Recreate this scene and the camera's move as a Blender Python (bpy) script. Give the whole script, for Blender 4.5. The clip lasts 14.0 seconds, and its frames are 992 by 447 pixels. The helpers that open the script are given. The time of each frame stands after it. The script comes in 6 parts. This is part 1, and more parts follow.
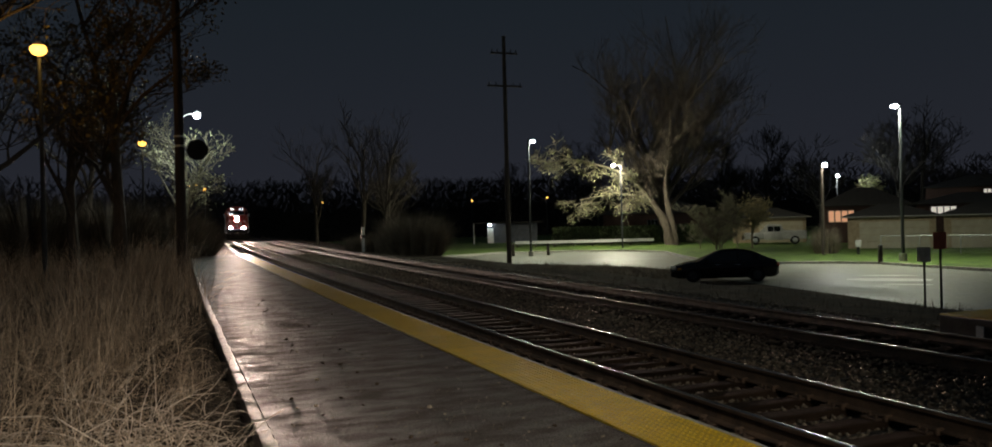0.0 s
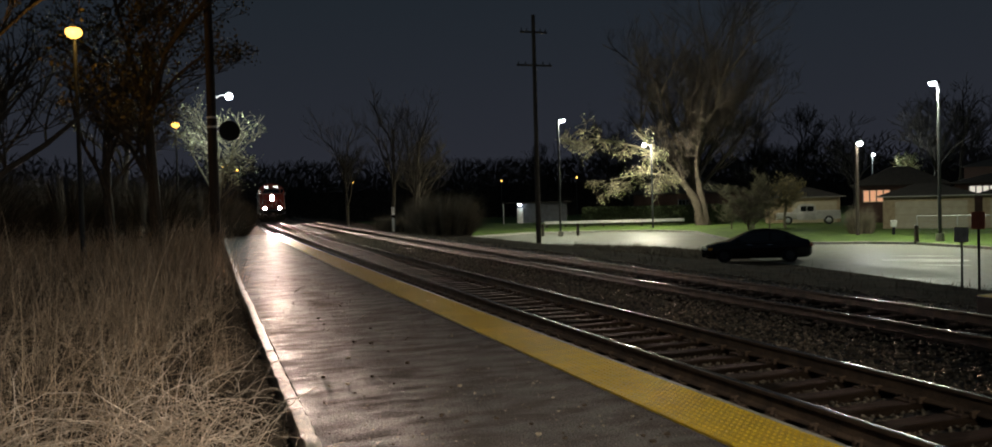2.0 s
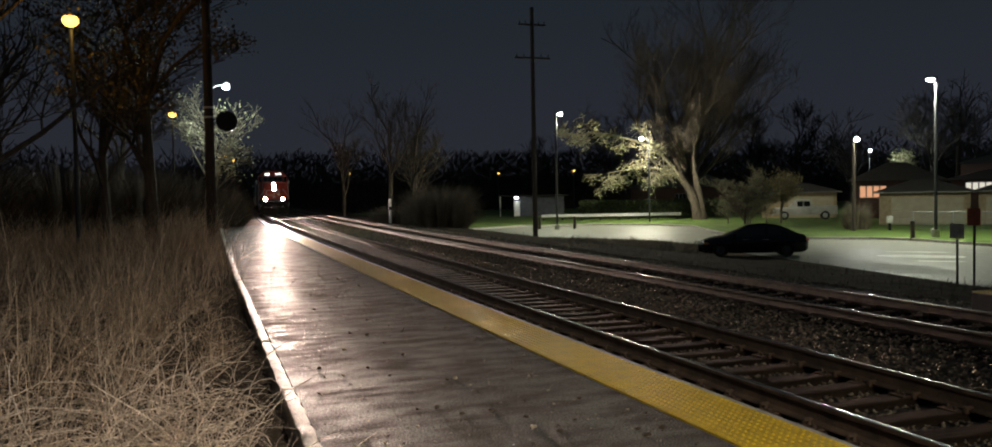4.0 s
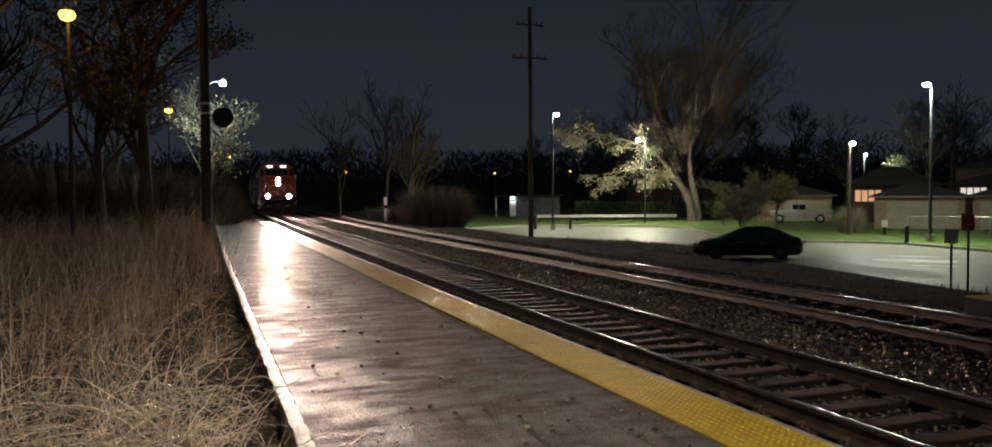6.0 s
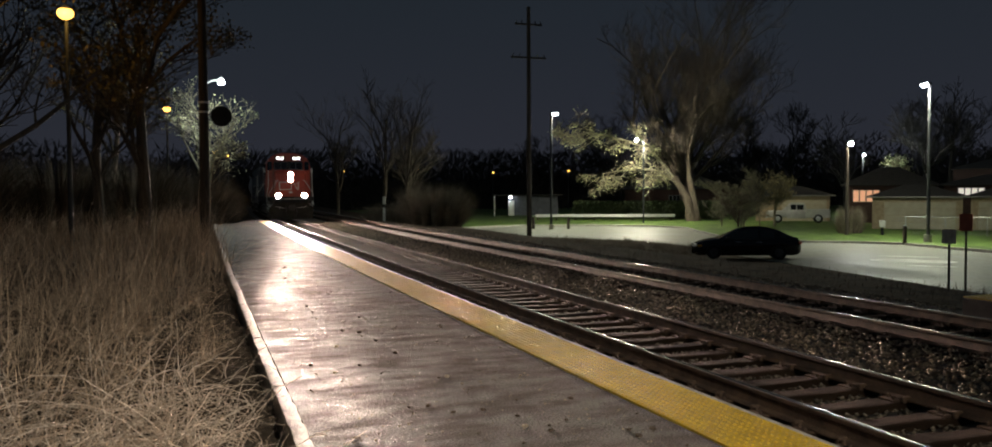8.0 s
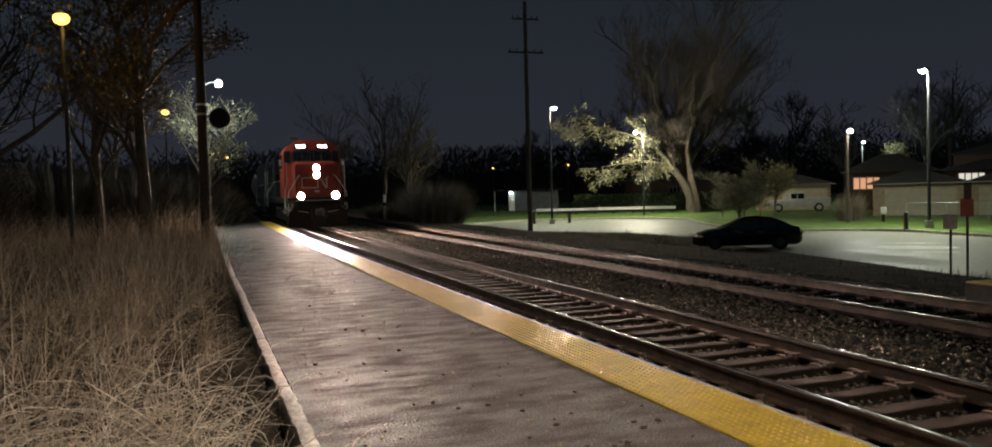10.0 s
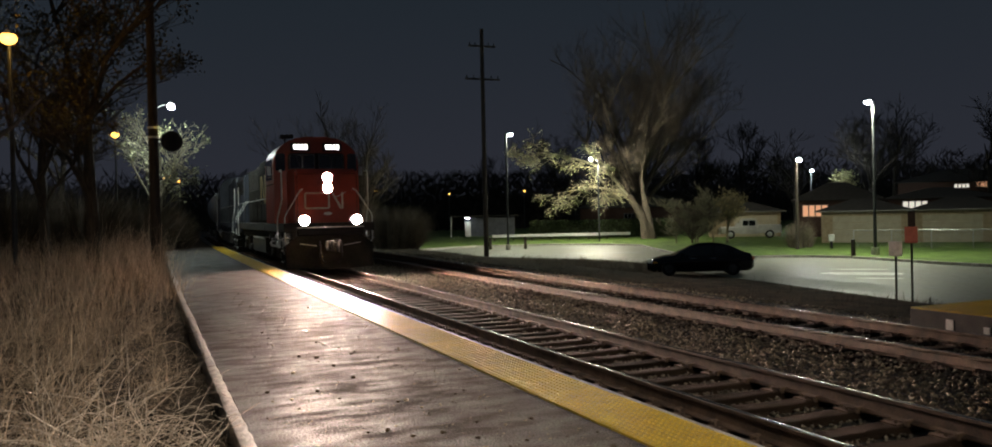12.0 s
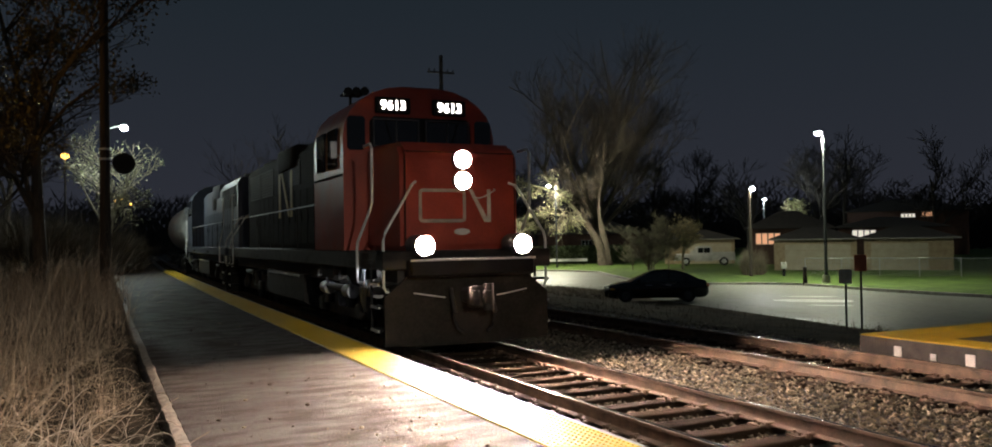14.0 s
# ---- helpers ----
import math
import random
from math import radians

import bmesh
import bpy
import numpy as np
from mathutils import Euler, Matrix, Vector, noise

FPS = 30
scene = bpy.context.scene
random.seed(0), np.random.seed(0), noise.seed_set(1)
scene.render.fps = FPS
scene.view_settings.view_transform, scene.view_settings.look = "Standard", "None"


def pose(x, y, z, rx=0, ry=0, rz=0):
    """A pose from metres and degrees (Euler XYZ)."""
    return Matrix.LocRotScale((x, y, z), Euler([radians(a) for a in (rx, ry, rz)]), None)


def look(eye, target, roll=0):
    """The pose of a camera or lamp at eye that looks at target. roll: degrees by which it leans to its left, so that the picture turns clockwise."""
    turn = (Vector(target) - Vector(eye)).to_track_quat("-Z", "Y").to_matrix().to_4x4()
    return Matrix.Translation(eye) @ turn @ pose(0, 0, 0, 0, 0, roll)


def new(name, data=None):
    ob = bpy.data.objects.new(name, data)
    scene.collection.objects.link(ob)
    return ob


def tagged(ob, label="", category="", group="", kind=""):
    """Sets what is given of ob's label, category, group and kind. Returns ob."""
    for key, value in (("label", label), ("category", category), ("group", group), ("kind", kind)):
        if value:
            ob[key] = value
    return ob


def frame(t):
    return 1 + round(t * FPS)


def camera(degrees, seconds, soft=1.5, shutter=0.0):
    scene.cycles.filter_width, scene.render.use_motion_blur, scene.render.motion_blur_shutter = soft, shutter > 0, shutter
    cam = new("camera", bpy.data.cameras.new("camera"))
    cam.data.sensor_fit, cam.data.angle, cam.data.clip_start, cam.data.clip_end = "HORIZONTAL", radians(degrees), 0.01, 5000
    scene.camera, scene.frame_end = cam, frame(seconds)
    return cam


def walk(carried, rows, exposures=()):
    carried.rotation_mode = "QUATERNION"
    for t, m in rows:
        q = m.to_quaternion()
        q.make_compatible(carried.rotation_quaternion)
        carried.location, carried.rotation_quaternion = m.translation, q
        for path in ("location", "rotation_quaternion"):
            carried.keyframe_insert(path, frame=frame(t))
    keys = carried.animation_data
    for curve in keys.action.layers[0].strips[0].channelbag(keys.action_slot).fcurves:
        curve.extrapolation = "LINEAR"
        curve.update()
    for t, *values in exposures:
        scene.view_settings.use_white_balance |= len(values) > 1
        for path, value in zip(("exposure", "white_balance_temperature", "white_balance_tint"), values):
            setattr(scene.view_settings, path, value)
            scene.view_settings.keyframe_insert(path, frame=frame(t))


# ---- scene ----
# Camera, held at eye height beside the platform, turning with the train
cam = camera(60.98, 14.0, soft=1.8)
walk(cam, [
    (0.0, pose(0, 0, 1.6, 89.79, 1.51, -21.13)),
    (0.5, pose(0, 0, 1.6, 89.69, 1.49, -20.79)),
    (1.0, pose(0, 0, 1.6, 89.42, 2.07, -19.39)),
    (1.5, pose(0, 0, 1.6, 88.83, 1.69, -19.32)),
    (2.0, pose(0, 0, 1.6, 88.49, 1.57, -19.12)),
    (2.5, pose(0, 0, 1.6, 88.42, 1.56, -19.13)),
    (3.0, pose(0, 0, 1.6, 88.21, 1.47, -19.15)),
    (5.5, pose(0, 0, 1.6, 87.97, 0.51, -19.59)),
    (6.0, pose(0, 0, 1.6, 87.96, 0.43, -19.60)),
    (6.5, pose(0, 0, 1.6, 87.96, 0.43, -19.66)),
    (7.0, pose(0, 0, 1.6, 87.92, 0.32, -19.69)),
    (7.5, pose(0, 0, 1.6, 87.89, 0.44, -19.67)),
    (8.0, pose(0, 0, 1.6, 87.92, 0.31, -19.71)),
    (10.5, pose(0, 0, 1.6, 87.55, 1.89, -19.85)),
    (11.0, pose(0, 0, 1.6, 87.53, 2.03, -20.04)),
    (11.5, pose(0, 0, 1.6, 87.88, 1.59, -20.88)),
    (12.0, pose(0, 0, 1.6, 89.30, 1.32, -22.67)),
    (12.5, pose(0, 0, 1.6, 90.72, 0.32, -24.91)),
    (13.0, pose(0, 0, 1.6, 90.95, 0.70, -25.33)),
    (13.5, pose(0, 0, 1.6, 90.97, 0.81, -25.42)),
    (14.0, pose(0, 0, 1.6, 91.00, 0.91, -25.53)),
], [(0.0, 0.0), (0.5, 0.0), (1.2, 0.3), (11.0, 0.35), (14.0, 0.45)])

# ---- light: night sky, and the strength of every lamp ----
SKY_LOW = (0.0190, 0.0200, 0.0275)
SKY_HIGH = (0.0100, 0.0145, 0.0195)
LOT_LAMP_WATTS = 1300
YARD_LAMP_WATTS = 450
SODIUM_WATTS = 26
HEAD_BEAM = 2150000.0
DITCH_BEAM = 180000.0
HEAD_LENS = 3500.0
DITCH_LENS = 4000.0
HEAD_BOWL = 300.0
STATION_WATTS = 120
WINDOW_GLOW = 0.55

world = bpy.data.worlds.new("night")
scene.world = world
world.use_nodes = True
wn, wl = world.node_tree.nodes, world.node_tree.links
w_coord = wn.new("ShaderNodeTexCoord")
w_sep = wn.new("ShaderNodeSeparateXYZ")
w_ramp = wn.new("ShaderNodeValToRGB")
wl.new(w_coord.outputs["Generated"], w_sep.inputs[0])
wl.new(w_sep.outputs["Z"], w_ramp.inputs["Fac"])
w_ramp.color_ramp.elements[0].color = (*SKY_LOW, 1)
w_ramp.color_ramp.elements[1].color = (*SKY_HIGH, 1)
w_ramp.color_ramp.elements[1].position = 0.28
wl.new(w_ramp.outputs["Color"], wn["Background"].inputs["Color"])
wn["Background"].inputs["Strength"].default_value = 1.0

# ---- helpers ----
def material(name, base, second=None, rough=0.7, metal=0.0, scale=8.0, fine=60.0, bump=0.15, depth=0.01,
             vary=0.0, rough2=None, stretch=(1, 1, 1), spec=0.5, coord="Object", island=False):
    """A surface with stains at one scale and grain at another."""
    m = bpy.data.materials.new(name)
    m.use_nodes = True
    n, l = m.node_tree.nodes, m.node_tree.links
    b = n["Principled BSDF"]
    b.inputs["Metallic"].default_value = metal
    b.inputs["Specular IOR Level"].default_value = spec
    tc, mp = n.new("ShaderNodeTexCoord"), n.new("ShaderNodeMapping")
    mp.inputs["Scale"].default_value = stretch
    l.new(tc.outputs[coord], mp.inputs["Vector"])
    big, small = n.new("ShaderNodeTexNoise"), n.new("ShaderNodeTexNoise")
    for tex, s, det in ((big, scale, 5), (small, fine, 3)):
        tex.inputs["Scale"].default_value = s
        tex.inputs["Detail"].default_value = det
        l.new(mp.outputs[0], tex.inputs["Vector"])
    second = second or tuple(c * 0.6 for c in base)
    add = n.new("ShaderNodeMath")
    add.operation = "MULTIPLY_ADD"
    l.new(small.outputs["Fac"], add.inputs[0])
    add.inputs[1].default_value = 0.5
    l.new(big.outputs["Fac"], add.inputs[2])
    ramp = n.new("ShaderNodeValToRGB")
    ramp.color_ramp.elements[0].position, ramp.color_ramp.elements[1].position = 0.52, 0.98
    ramp.color_ramp.elements[0].color, ramp.color_ramp.elements[1].color = (*second, 1), (*base, 1)
    l.new(add.outputs[0], ramp.inputs["Fac"])
    out = ramp.outputs["Color"]
    if vary:
        if island:
            rnd = n.new("ShaderNodeNewGeometry").outputs["Random Per Island"]
        else:
            rnd = n.new("ShaderNodeObjectInfo").outputs["Random"]
        rng = n.new("ShaderNodeMapRange")
        rng.inputs["To Min"].default_value, rng.inputs["To Max"].default_value = 1 - vary, 1 + vary
        l.new(rnd, rng.inputs["Value"])
        mul = n.new("ShaderNodeVectorMath")
        mul.operation = "SCALE"
        l.new(out, mul.inputs[0])
        l.new(rng.outputs[0], mul.inputs["Scale"])
        out = mul.outputs[0]
    l.new(out, b.inputs["Base Color"])
    rr = n.new("ShaderNodeMapRange")
    rr.inputs["From Min"].default_value, rr.inputs["From Max"].default_value = 0.3, 0.7
    rr.inputs["To Min"].default_value = rough if rough2 is None else rough2
    rr.inputs["To Max"].default_value = rough
    l.new(big.outputs["Fac"], rr.inputs["Value"])
    l.new(rr.outputs[0], b.inputs["Roughness"])
    if bump:
        bp = n.new("ShaderNodeBump")
        bp.inputs["Strength"].default_value, bp.inputs["Distance"].default_value = bump, depth
        l.new(add.outputs[0], bp.inputs["Height"])
        l.new(bp.outputs[0], b.inputs["Normal"])
    return m


def glow(name, colour, strength):
    m = bpy.data.materials.new(name)
    m.use_nodes = True
    b = m.node_tree.nodes["Principled BSDF"]
    b.inputs["Base Color"].default_value = (*[min(1, c) * 0.5 for c in colour], 1)
    b.inputs["Emission Color"].default_value = (*colour, 1)
    b.inputs["Emission Strength"].default_value = strength
    return m


def glass(name, tint, rough=0.03):
    m = bpy.data.materials.new(name)
    m.use_nodes = True
    b = m.node_tree.nodes["Principled BSDF"]
    b.inputs["Base Color"].default_value = (*tint, 1)
    b.inputs["Roughness"].default_value = rough
    b.inputs["Specular IOR Level"].default_value = 0.8
    return m


def smooth_mesh(me, angle=40):
    me.polygons.foreach_set("use_smooth", [True] * len(me.polygons))
    me.set_sharp_from_angle(angle=radians(angle))


def part(name, bm, mat, parent=None, label="", smooth=True):
    """One bmesh as one mesh object, under a thing or a part."""
    me = bpy.data.meshes.new(name)
    bmesh.ops.recalc_face_normals(bm, faces=bm.faces)
    bm.to_mesh(me)
    bm.free()
    if smooth:
        smooth_mesh(me)
    me.materials.append(mat)
    ob = new(name, me)
    ob.parent = parent
    return tagged(ob, label)


def raw(name, verts, faces, mat, parent=None, smooth=False):
    me = bpy.data.meshes.new(name)
    me.from_pydata([tuple(v) for v in verts], [], [tuple(int(i) for i in f) for f in faces])
    me.update()
    if smooth:
        smooth_mesh(me)
    me.materials.append(mat)
    ob = new(name, me)
    ob.parent = parent
    return ob


def quads(name, verts, faces, mat, parent=None):
    """Fast mesh of many equal faces out of arrays."""
    verts, faces = np.asarray(verts, np.float32), np.asarray(faces, np.int32)
    me = bpy.data.meshes.new(name)
    me.vertices.add(len(verts))
    me.vertices.foreach_set("co", verts.ravel())
    k = faces.shape[1]
    me.loops.add(faces.size)
    me.loops.foreach_set("vertex_index", faces.ravel())
    me.polygons.add(len(faces))
    me.polygons.foreach_set("loop_start", np.arange(0, faces.size, k, dtype=np.int32))
    me.update(calc_edges=True)
    me.validate()
    me.materials.append(mat)
    ob = new(name, me)
    ob.parent = parent
    return ob


def thing(name, m=None, label="", category="", group="", kind=""):
    ob = new(name)
    ob.empty_display_size = 0.2
    if m is not None:
        ob.matrix_basis = m
    return tagged(ob, label, category, group, kind)


def box(bm, x0, x1, y0, y1, z0, z1, bevel=0.0, seg=1):
    g = bmesh.ops.create_cube(bm, size=1)
    vs = g["verts"]
    for v in vs:
        v.co = Vector((x0 + (v.co.x + 0.5) * (x1 - x0), y0 + (v.co.y + 0.5) * (y1 - y0), z0 + (v.co.z + 0.5) * (z1 - z0)))
    if bevel:
        es = list({e for v in vs for e in v.link_edges})
        bmesh.ops.bevel(bm, geom=es, offset=bevel, segments=seg, affect="EDGES", profile=0.5)
    return bm


def rod(bm, a, b, r0, r1=None, n=10, caps=True):
    a, b = Vector(a), Vector(b)
    d = b - a
    g = bmesh.ops.create_cone(bm, cap_ends=caps, segments=n, radius1=r0, radius2=r0 if r1 is None else r1, depth=d.length)
    bmesh.ops.transform(bm, verts=g["verts"], matrix=Matrix.Translation((a + b) / 2) @ d.to_track_quat("Z", "Y").to_matrix().to_4x4())
    return bm


def pipe(bm, pts, r, n=8):
    """A bent tube through points."""
    pts = [Vector(p) for p in pts]
    rings = []
    for i, p in enumerate(pts):
        d = (pts[min(i + 1, len(pts) - 1)] - pts[max(i - 1, 0)]).normalized()
        side = d.cross(Vector((0.31, 0.17, 0.93))).normalized()
        up = side.cross(d)
        rings.append([bm.verts.new(p + r * (math.cos(2 * math.pi * k / n) * side + math.sin(2 * math.pi * k / n) * up)) for k in range(n)])
    for a, b in zip(rings, rings[1:]):
        for k in range(n):
            bm.faces.new((a[k], a[(k + 1) % n], b[(k + 1) % n], b[k]))
    bm.faces.new(rings[0][::-1])
    bm.faces.new(rings[-1])
    return bm


def taper(bm, pts, r0, r1, n=12, rough=0.0, seed=0):
    """A gnarled tapering stem through points."""
    pts = [Vector(p) for p in pts]
    fine = []
    for a, b in zip(pts, pts[1:]):
        fine += [a.lerp(b, k / 4) for k in range(4)]
    fine.append(pts[-1])
    rings = []
    for i, p in enumerate(fine):
        d = (fine[min(i + 1, len(fine) - 1)] - fine[max(i - 1, 0)]).normalized()
        side = d.cross(Vector((0.31, 0.17, 0.93))).normalized()
        up = side.cross(d)
        r = r0 + (r1 - r0) * i / (len(fine) - 1)
        ring = []
        for k in range(n):
            w = 2 * math.pi * k / n
            q = r * (1 + rough * noise.noise((3 * math.cos(w), 3 * math.sin(w), p.z * 1.3 + seed)))
            ring.append(bm.verts.new(p + q * (math.cos(w) * side + math.sin(w) * up)))
        rings.append(ring)
    for a, b in zip(rings, rings[1:]):
        for k in range(n):
            bm.faces.new((a[k], a[(k + 1) % n], b[(k + 1) % n], b[k]))
    bm.faces.new(rings[0][::-1])
    bm.faces.new(rings[-1])
    return bm


def profile(bm, outline, y0, y1, axis="y"):
    """An outline (x, z) drawn out from y0 to y1 (or (y, z) along x)."""
    def at(p, s):
        return (p[0], s, p[1]) if axis == "y" else (s, p[0], p[1])
    a = [bm.verts.new(at(p, y0)) for p in outline]
    b = [bm.verts.new(at(p, y1)) for p in outline]
    k = len(outline)
    for i in range(k):
        bm.faces.new((a[i], a[(i + 1) % k], b[(i + 1) % k], b[i]))
    bm.faces.new(a[::-1])
    bm.faces.new(b)
    return bm


def BM():
    return bmesh.new()


def bend(y):
    """How far the line has swung to the right at y."""
    return 0.00022 * max(0.0, y - 5.0) ** 2


def heading(y):
    return -math.degrees(math.atan(0.00044 * max(0.0, y - 5.0)))


# ---- materials ----
M_SOIL = material("damp_soil", (0.10, 0.072, 0.048), (0.035, 0.026, 0.018), 0.95, scale=1.5, fine=30, bump=0.6, depth=0.05, spec=0.1)
M_BED = material("ballast_bed", (0.10, 0.085, 0.07), (0.02, 0.017, 0.015), 0.85, scale=9, fine=45, bump=1.0, depth=0.05)
M_STONE = material("crushed_stone", (0.29, 0.24, 0.17), (0.075, 0.058, 0.04), 0.75, spec=0.25, scale=14, fine=90, bump=0.2, vary=0.7, island=True)


def wet_platform():
    """Asphalt with long damp ripples lying across the platform, between drier grain."""
    m = bpy.data.materials.new("wet_asphalt")
    m.use_nodes = True
    n, l = m.node_tree.nodes, m.node_tree.links
    b = n["Principled BSDF"]
    tc = n.new("ShaderNodeTexCoord")

    def tex(scale, stretch, detail):
        mp, t = n.new("ShaderNodeMapping"), n.new("ShaderNodeTexNoise")
        mp.inputs["Scale"].default_value = stretch
        t.inputs["Scale"].default_value, t.inputs["Detail"].default_value = scale, detail
        l.new(tc.outputs["Object"], mp.inputs["Vector"])
        l.new(mp.outputs[0], t.inputs["Vector"])
        return t.outputs["Fac"]

    ripple, patch, grain = tex(1.0, (2.0, 4.6, 1), 9), tex(1.3, (1, 0.8, 1), 6), tex(75, (1, 1, 1), 4)
    wet = n.new("ShaderNodeMapRange")
    wet.inputs["From Min"].default_value, wet.inputs["From Max"].default_value = 0.42, 0.60
    mix = n.new("ShaderNodeMath")
    mix.operation = "MULTIPLY_ADD"
    mix.inputs[1].default_value = 0.35
    l.new(patch, mix.inputs[0])
    sc = n.new("ShaderNodeMath")
    sc.operation = "MULTIPLY"
    sc.inputs[1].default_value = 0.65
    l.new(ripple, sc.inputs[0])
    l.new(sc.outputs[0], mix.inputs[2])
    l.new(mix.outputs[0], wet.inputs["Value"])
    rough = n.new("ShaderNodeMapRange")
    rough.inputs["To Min"].default_value, rough.inputs["To Max"].default_value = 0.45, 0.71
    l.new(wet.outputs[0], rough.inputs["Value"])
    l.new(rough.outputs[0], b.inputs["Roughness"])
    ramp = n.new("ShaderNodeValToRGB")
    ramp.color_ramp.elements[0].position, ramp.color_ramp.elements[1].position = 0.3, 0.75
    ramp.color_ramp.elements[0].color, ramp.color_ramp.elements[1].color = (0.024, 0.019, 0.016, 1), (0.100, 0.077, 0.060, 1)
    l.new(grain, ramp.inputs["Fac"])
    l.new(ramp.outputs["Color"], b.inputs["Base Color"])
    b.inputs["Specular IOR Level"].default_value = 0.0
    b1, b2 = n.new("ShaderNodeBump"), n.new("ShaderNodeBump")
    b1.inputs["Strength"].default_value, b1.inputs["Distance"].default_value = 0.5, 0.012
    b2.inputs["Strength"].default_value, b2.inputs["Distance"].default_value = 1.0, 0.014
    l.new(ripple, b1.inputs["Height"])
    l.new(grain, b2.inputs["Height"])
    l.new(b1.outputs[0], b2.inputs["Normal"])
    l.new(b2.outputs[0], b.inputs["Normal"])
    # the water film: a weak sheen, stronger in the damp ripples
    film, both, share = n.new("ShaderNodeBsdfAnisotropic"), n.new("ShaderNodeMixShader"), n.new("ShaderNodeMapRange")
    film.inputs["Roughness"].default_value = 0.36
    l.new(rough.outputs[0], film.inputs["Roughness"])
    l.new(b2.outputs[0], film.inputs["Normal"])
    share.inputs["To Min"].default_value, share.inputs["To Max"].default_value = 0.155, 0.045
    l.new(wet.outputs[0], share.inputs["Value"])
    speck, times = n.new("ShaderNodeMapRange"), n.new("ShaderNodeMath")
    speck.inputs["From Min"].default_value, speck.inputs["From Max"].default_value = 0.35, 0.68
    speck.inputs["To Min"].default_value, speck.inputs["To Max"].default_value = 0.25, 2.2
    times.operation = "MULTIPLY"
    l.new(grain, speck.inputs["Value"])
    l.new(speck.outputs[0], times.inputs[0])
    l.new(share.outputs[0], times.inputs[1])
    l.new(times.outputs[0], both.inputs["Fac"])
    l.new(b.outputs[0], both.inputs[1])
    l.new(film.outputs[0], both.inputs[2])
    l.new(both.outputs[0], n["Material Output"].inputs["Surface"])
    return m


M_PLAT = wet_platform()
M_CONC = material("pale_concrete", (0.42, 0.40, 0.37), (0.22, 0.20, 0.18), 0.75, scale=4, fine=60, bump=0.25)
M_YELLOW = material("tactile_yellow", (0.67, 0.44, 0.018), (0.42, 0.27, 0.013), 0.5, scale=5, fine=40, bump=0.14, rough2=0.36, vary=0.10, spec=0.42)
M_TIMBER = material("weathered_timber", (0.60, 0.52, 0.43), (0.15, 0.125, 0.10), 0.75, scale=5, fine=55, bump=0.6, depth=0.014, stretch=(4, 1.6, 4), vary=0.2, rough2=0.5, spec=0.5)
M_TIE = material("creosoted_tie", (0.056, 0.036, 0.023), (0.016, 0.011, 0.008), 0.9, spec=0.06, scale=3, fine=40, bump=0.8, depth=0.02, stretch=(0.8, 6, 6), vary=0.45)
M_RUST = material("rail_rust", (0.17, 0.105, 0.062), (0.055, 0.036, 0.025), 0.75, 0.1, scale=5, fine=60, bump=0.25)
M_RAILTOP = material("polished_rail", (0.55, 0.53, 0.5), (0.35, 0.32, 0.3), 0.22, 1.0, scale=6, fine=60, bump=0.03, stretch=(1, 0.1, 1))
M_LOT = material("lot_asphalt", (0.30, 0.295, 0.25), (0.115, 0.113, 0.092), 0.7, scale=0.45, fine=7, bump=0.12, rough2=0.38, stretch=(1, 0.6, 1))
M_LAWN = material("lawn", (0.125, 0.205, 0.026), (0.035, 0.065, 0.010), 0.9, scale=0.9, fine=14, bump=1.0, depth=0.08)
M_POLE = material("pole_wood", (0.075, 0.055, 0.042), (0.028, 0.022, 0.018), 0.85, scale=4, fine=50, bump=0.5, stretch=(5, 5, 0.5))
M_STEEL = material("galvanised", (0.5, 0.51, 0.52), (0.33, 0.34, 0.35), 0.42, 0.9, scale=4, fine=40, bump=0.08)
M_DARKSTEEL = material("dark_painted_steel", (0.09, 0.095, 0.1), (0.05, 0.052, 0.055), 0.4, 0.3, scale=6, fine=50, bump=0.05)
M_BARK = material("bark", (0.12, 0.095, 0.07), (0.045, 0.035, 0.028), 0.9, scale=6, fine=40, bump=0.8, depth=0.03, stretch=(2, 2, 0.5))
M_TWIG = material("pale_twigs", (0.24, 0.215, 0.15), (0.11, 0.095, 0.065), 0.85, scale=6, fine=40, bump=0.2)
M_GRASS = material("dry_grass", (0.68, 0.51, 0.355), (0.26, 0.175, 0.112), 0.8, scale=2, fine=30, bump=0, vary=0.65, island=True)
M_STEM = material("pale_stems", (0.84, 0.69, 0.55), (0.46, 0.33, 0.23), 0.7, scale=3, fine=30, bump=0, vary=0.3, island=True)
M_BRUSH = material("brush", (0.27, 0.22, 0.16), (0.11, 0.09, 0.065), 0.9, scale=3, fine=30, bump=0, vary=0.4, island=True)
M_THICKET = material("thicket_stems", (0.12, 0.085, 0.055), (0.05, 0.036, 0.025), 0.9, scale=3, fine=30, bump=0, vary=0.5, island=True)
M_LEAF = material("autumn_leaves", (0.16, 0.12, 0.045), (0.07, 0.06, 0.02), 0.75, scale=3, fine=30, bump=0, vary=0.4, island=True)
M_HEDGE = material("hedge_leaves", (0.06, 0.08, 0.028), (0.022, 0.032, 0.011), 0.85, scale=3, fine=30, bump=0, vary=0.4, island=True)
M_RED = material("orange_red_paint", (0.44, 0.062, 0.031), (0.28, 0.04, 0.022), 0.48, scale=1.5, fine=30, bump=0.06, rough2=0.3)
M_BLACK = material("black_paint", (0.014, 0.014, 0.015), (0.007, 0.007, 0.008), 0.5, scale=2, fine=30, bump=0.08, rough2=0.52, spec=0.15)
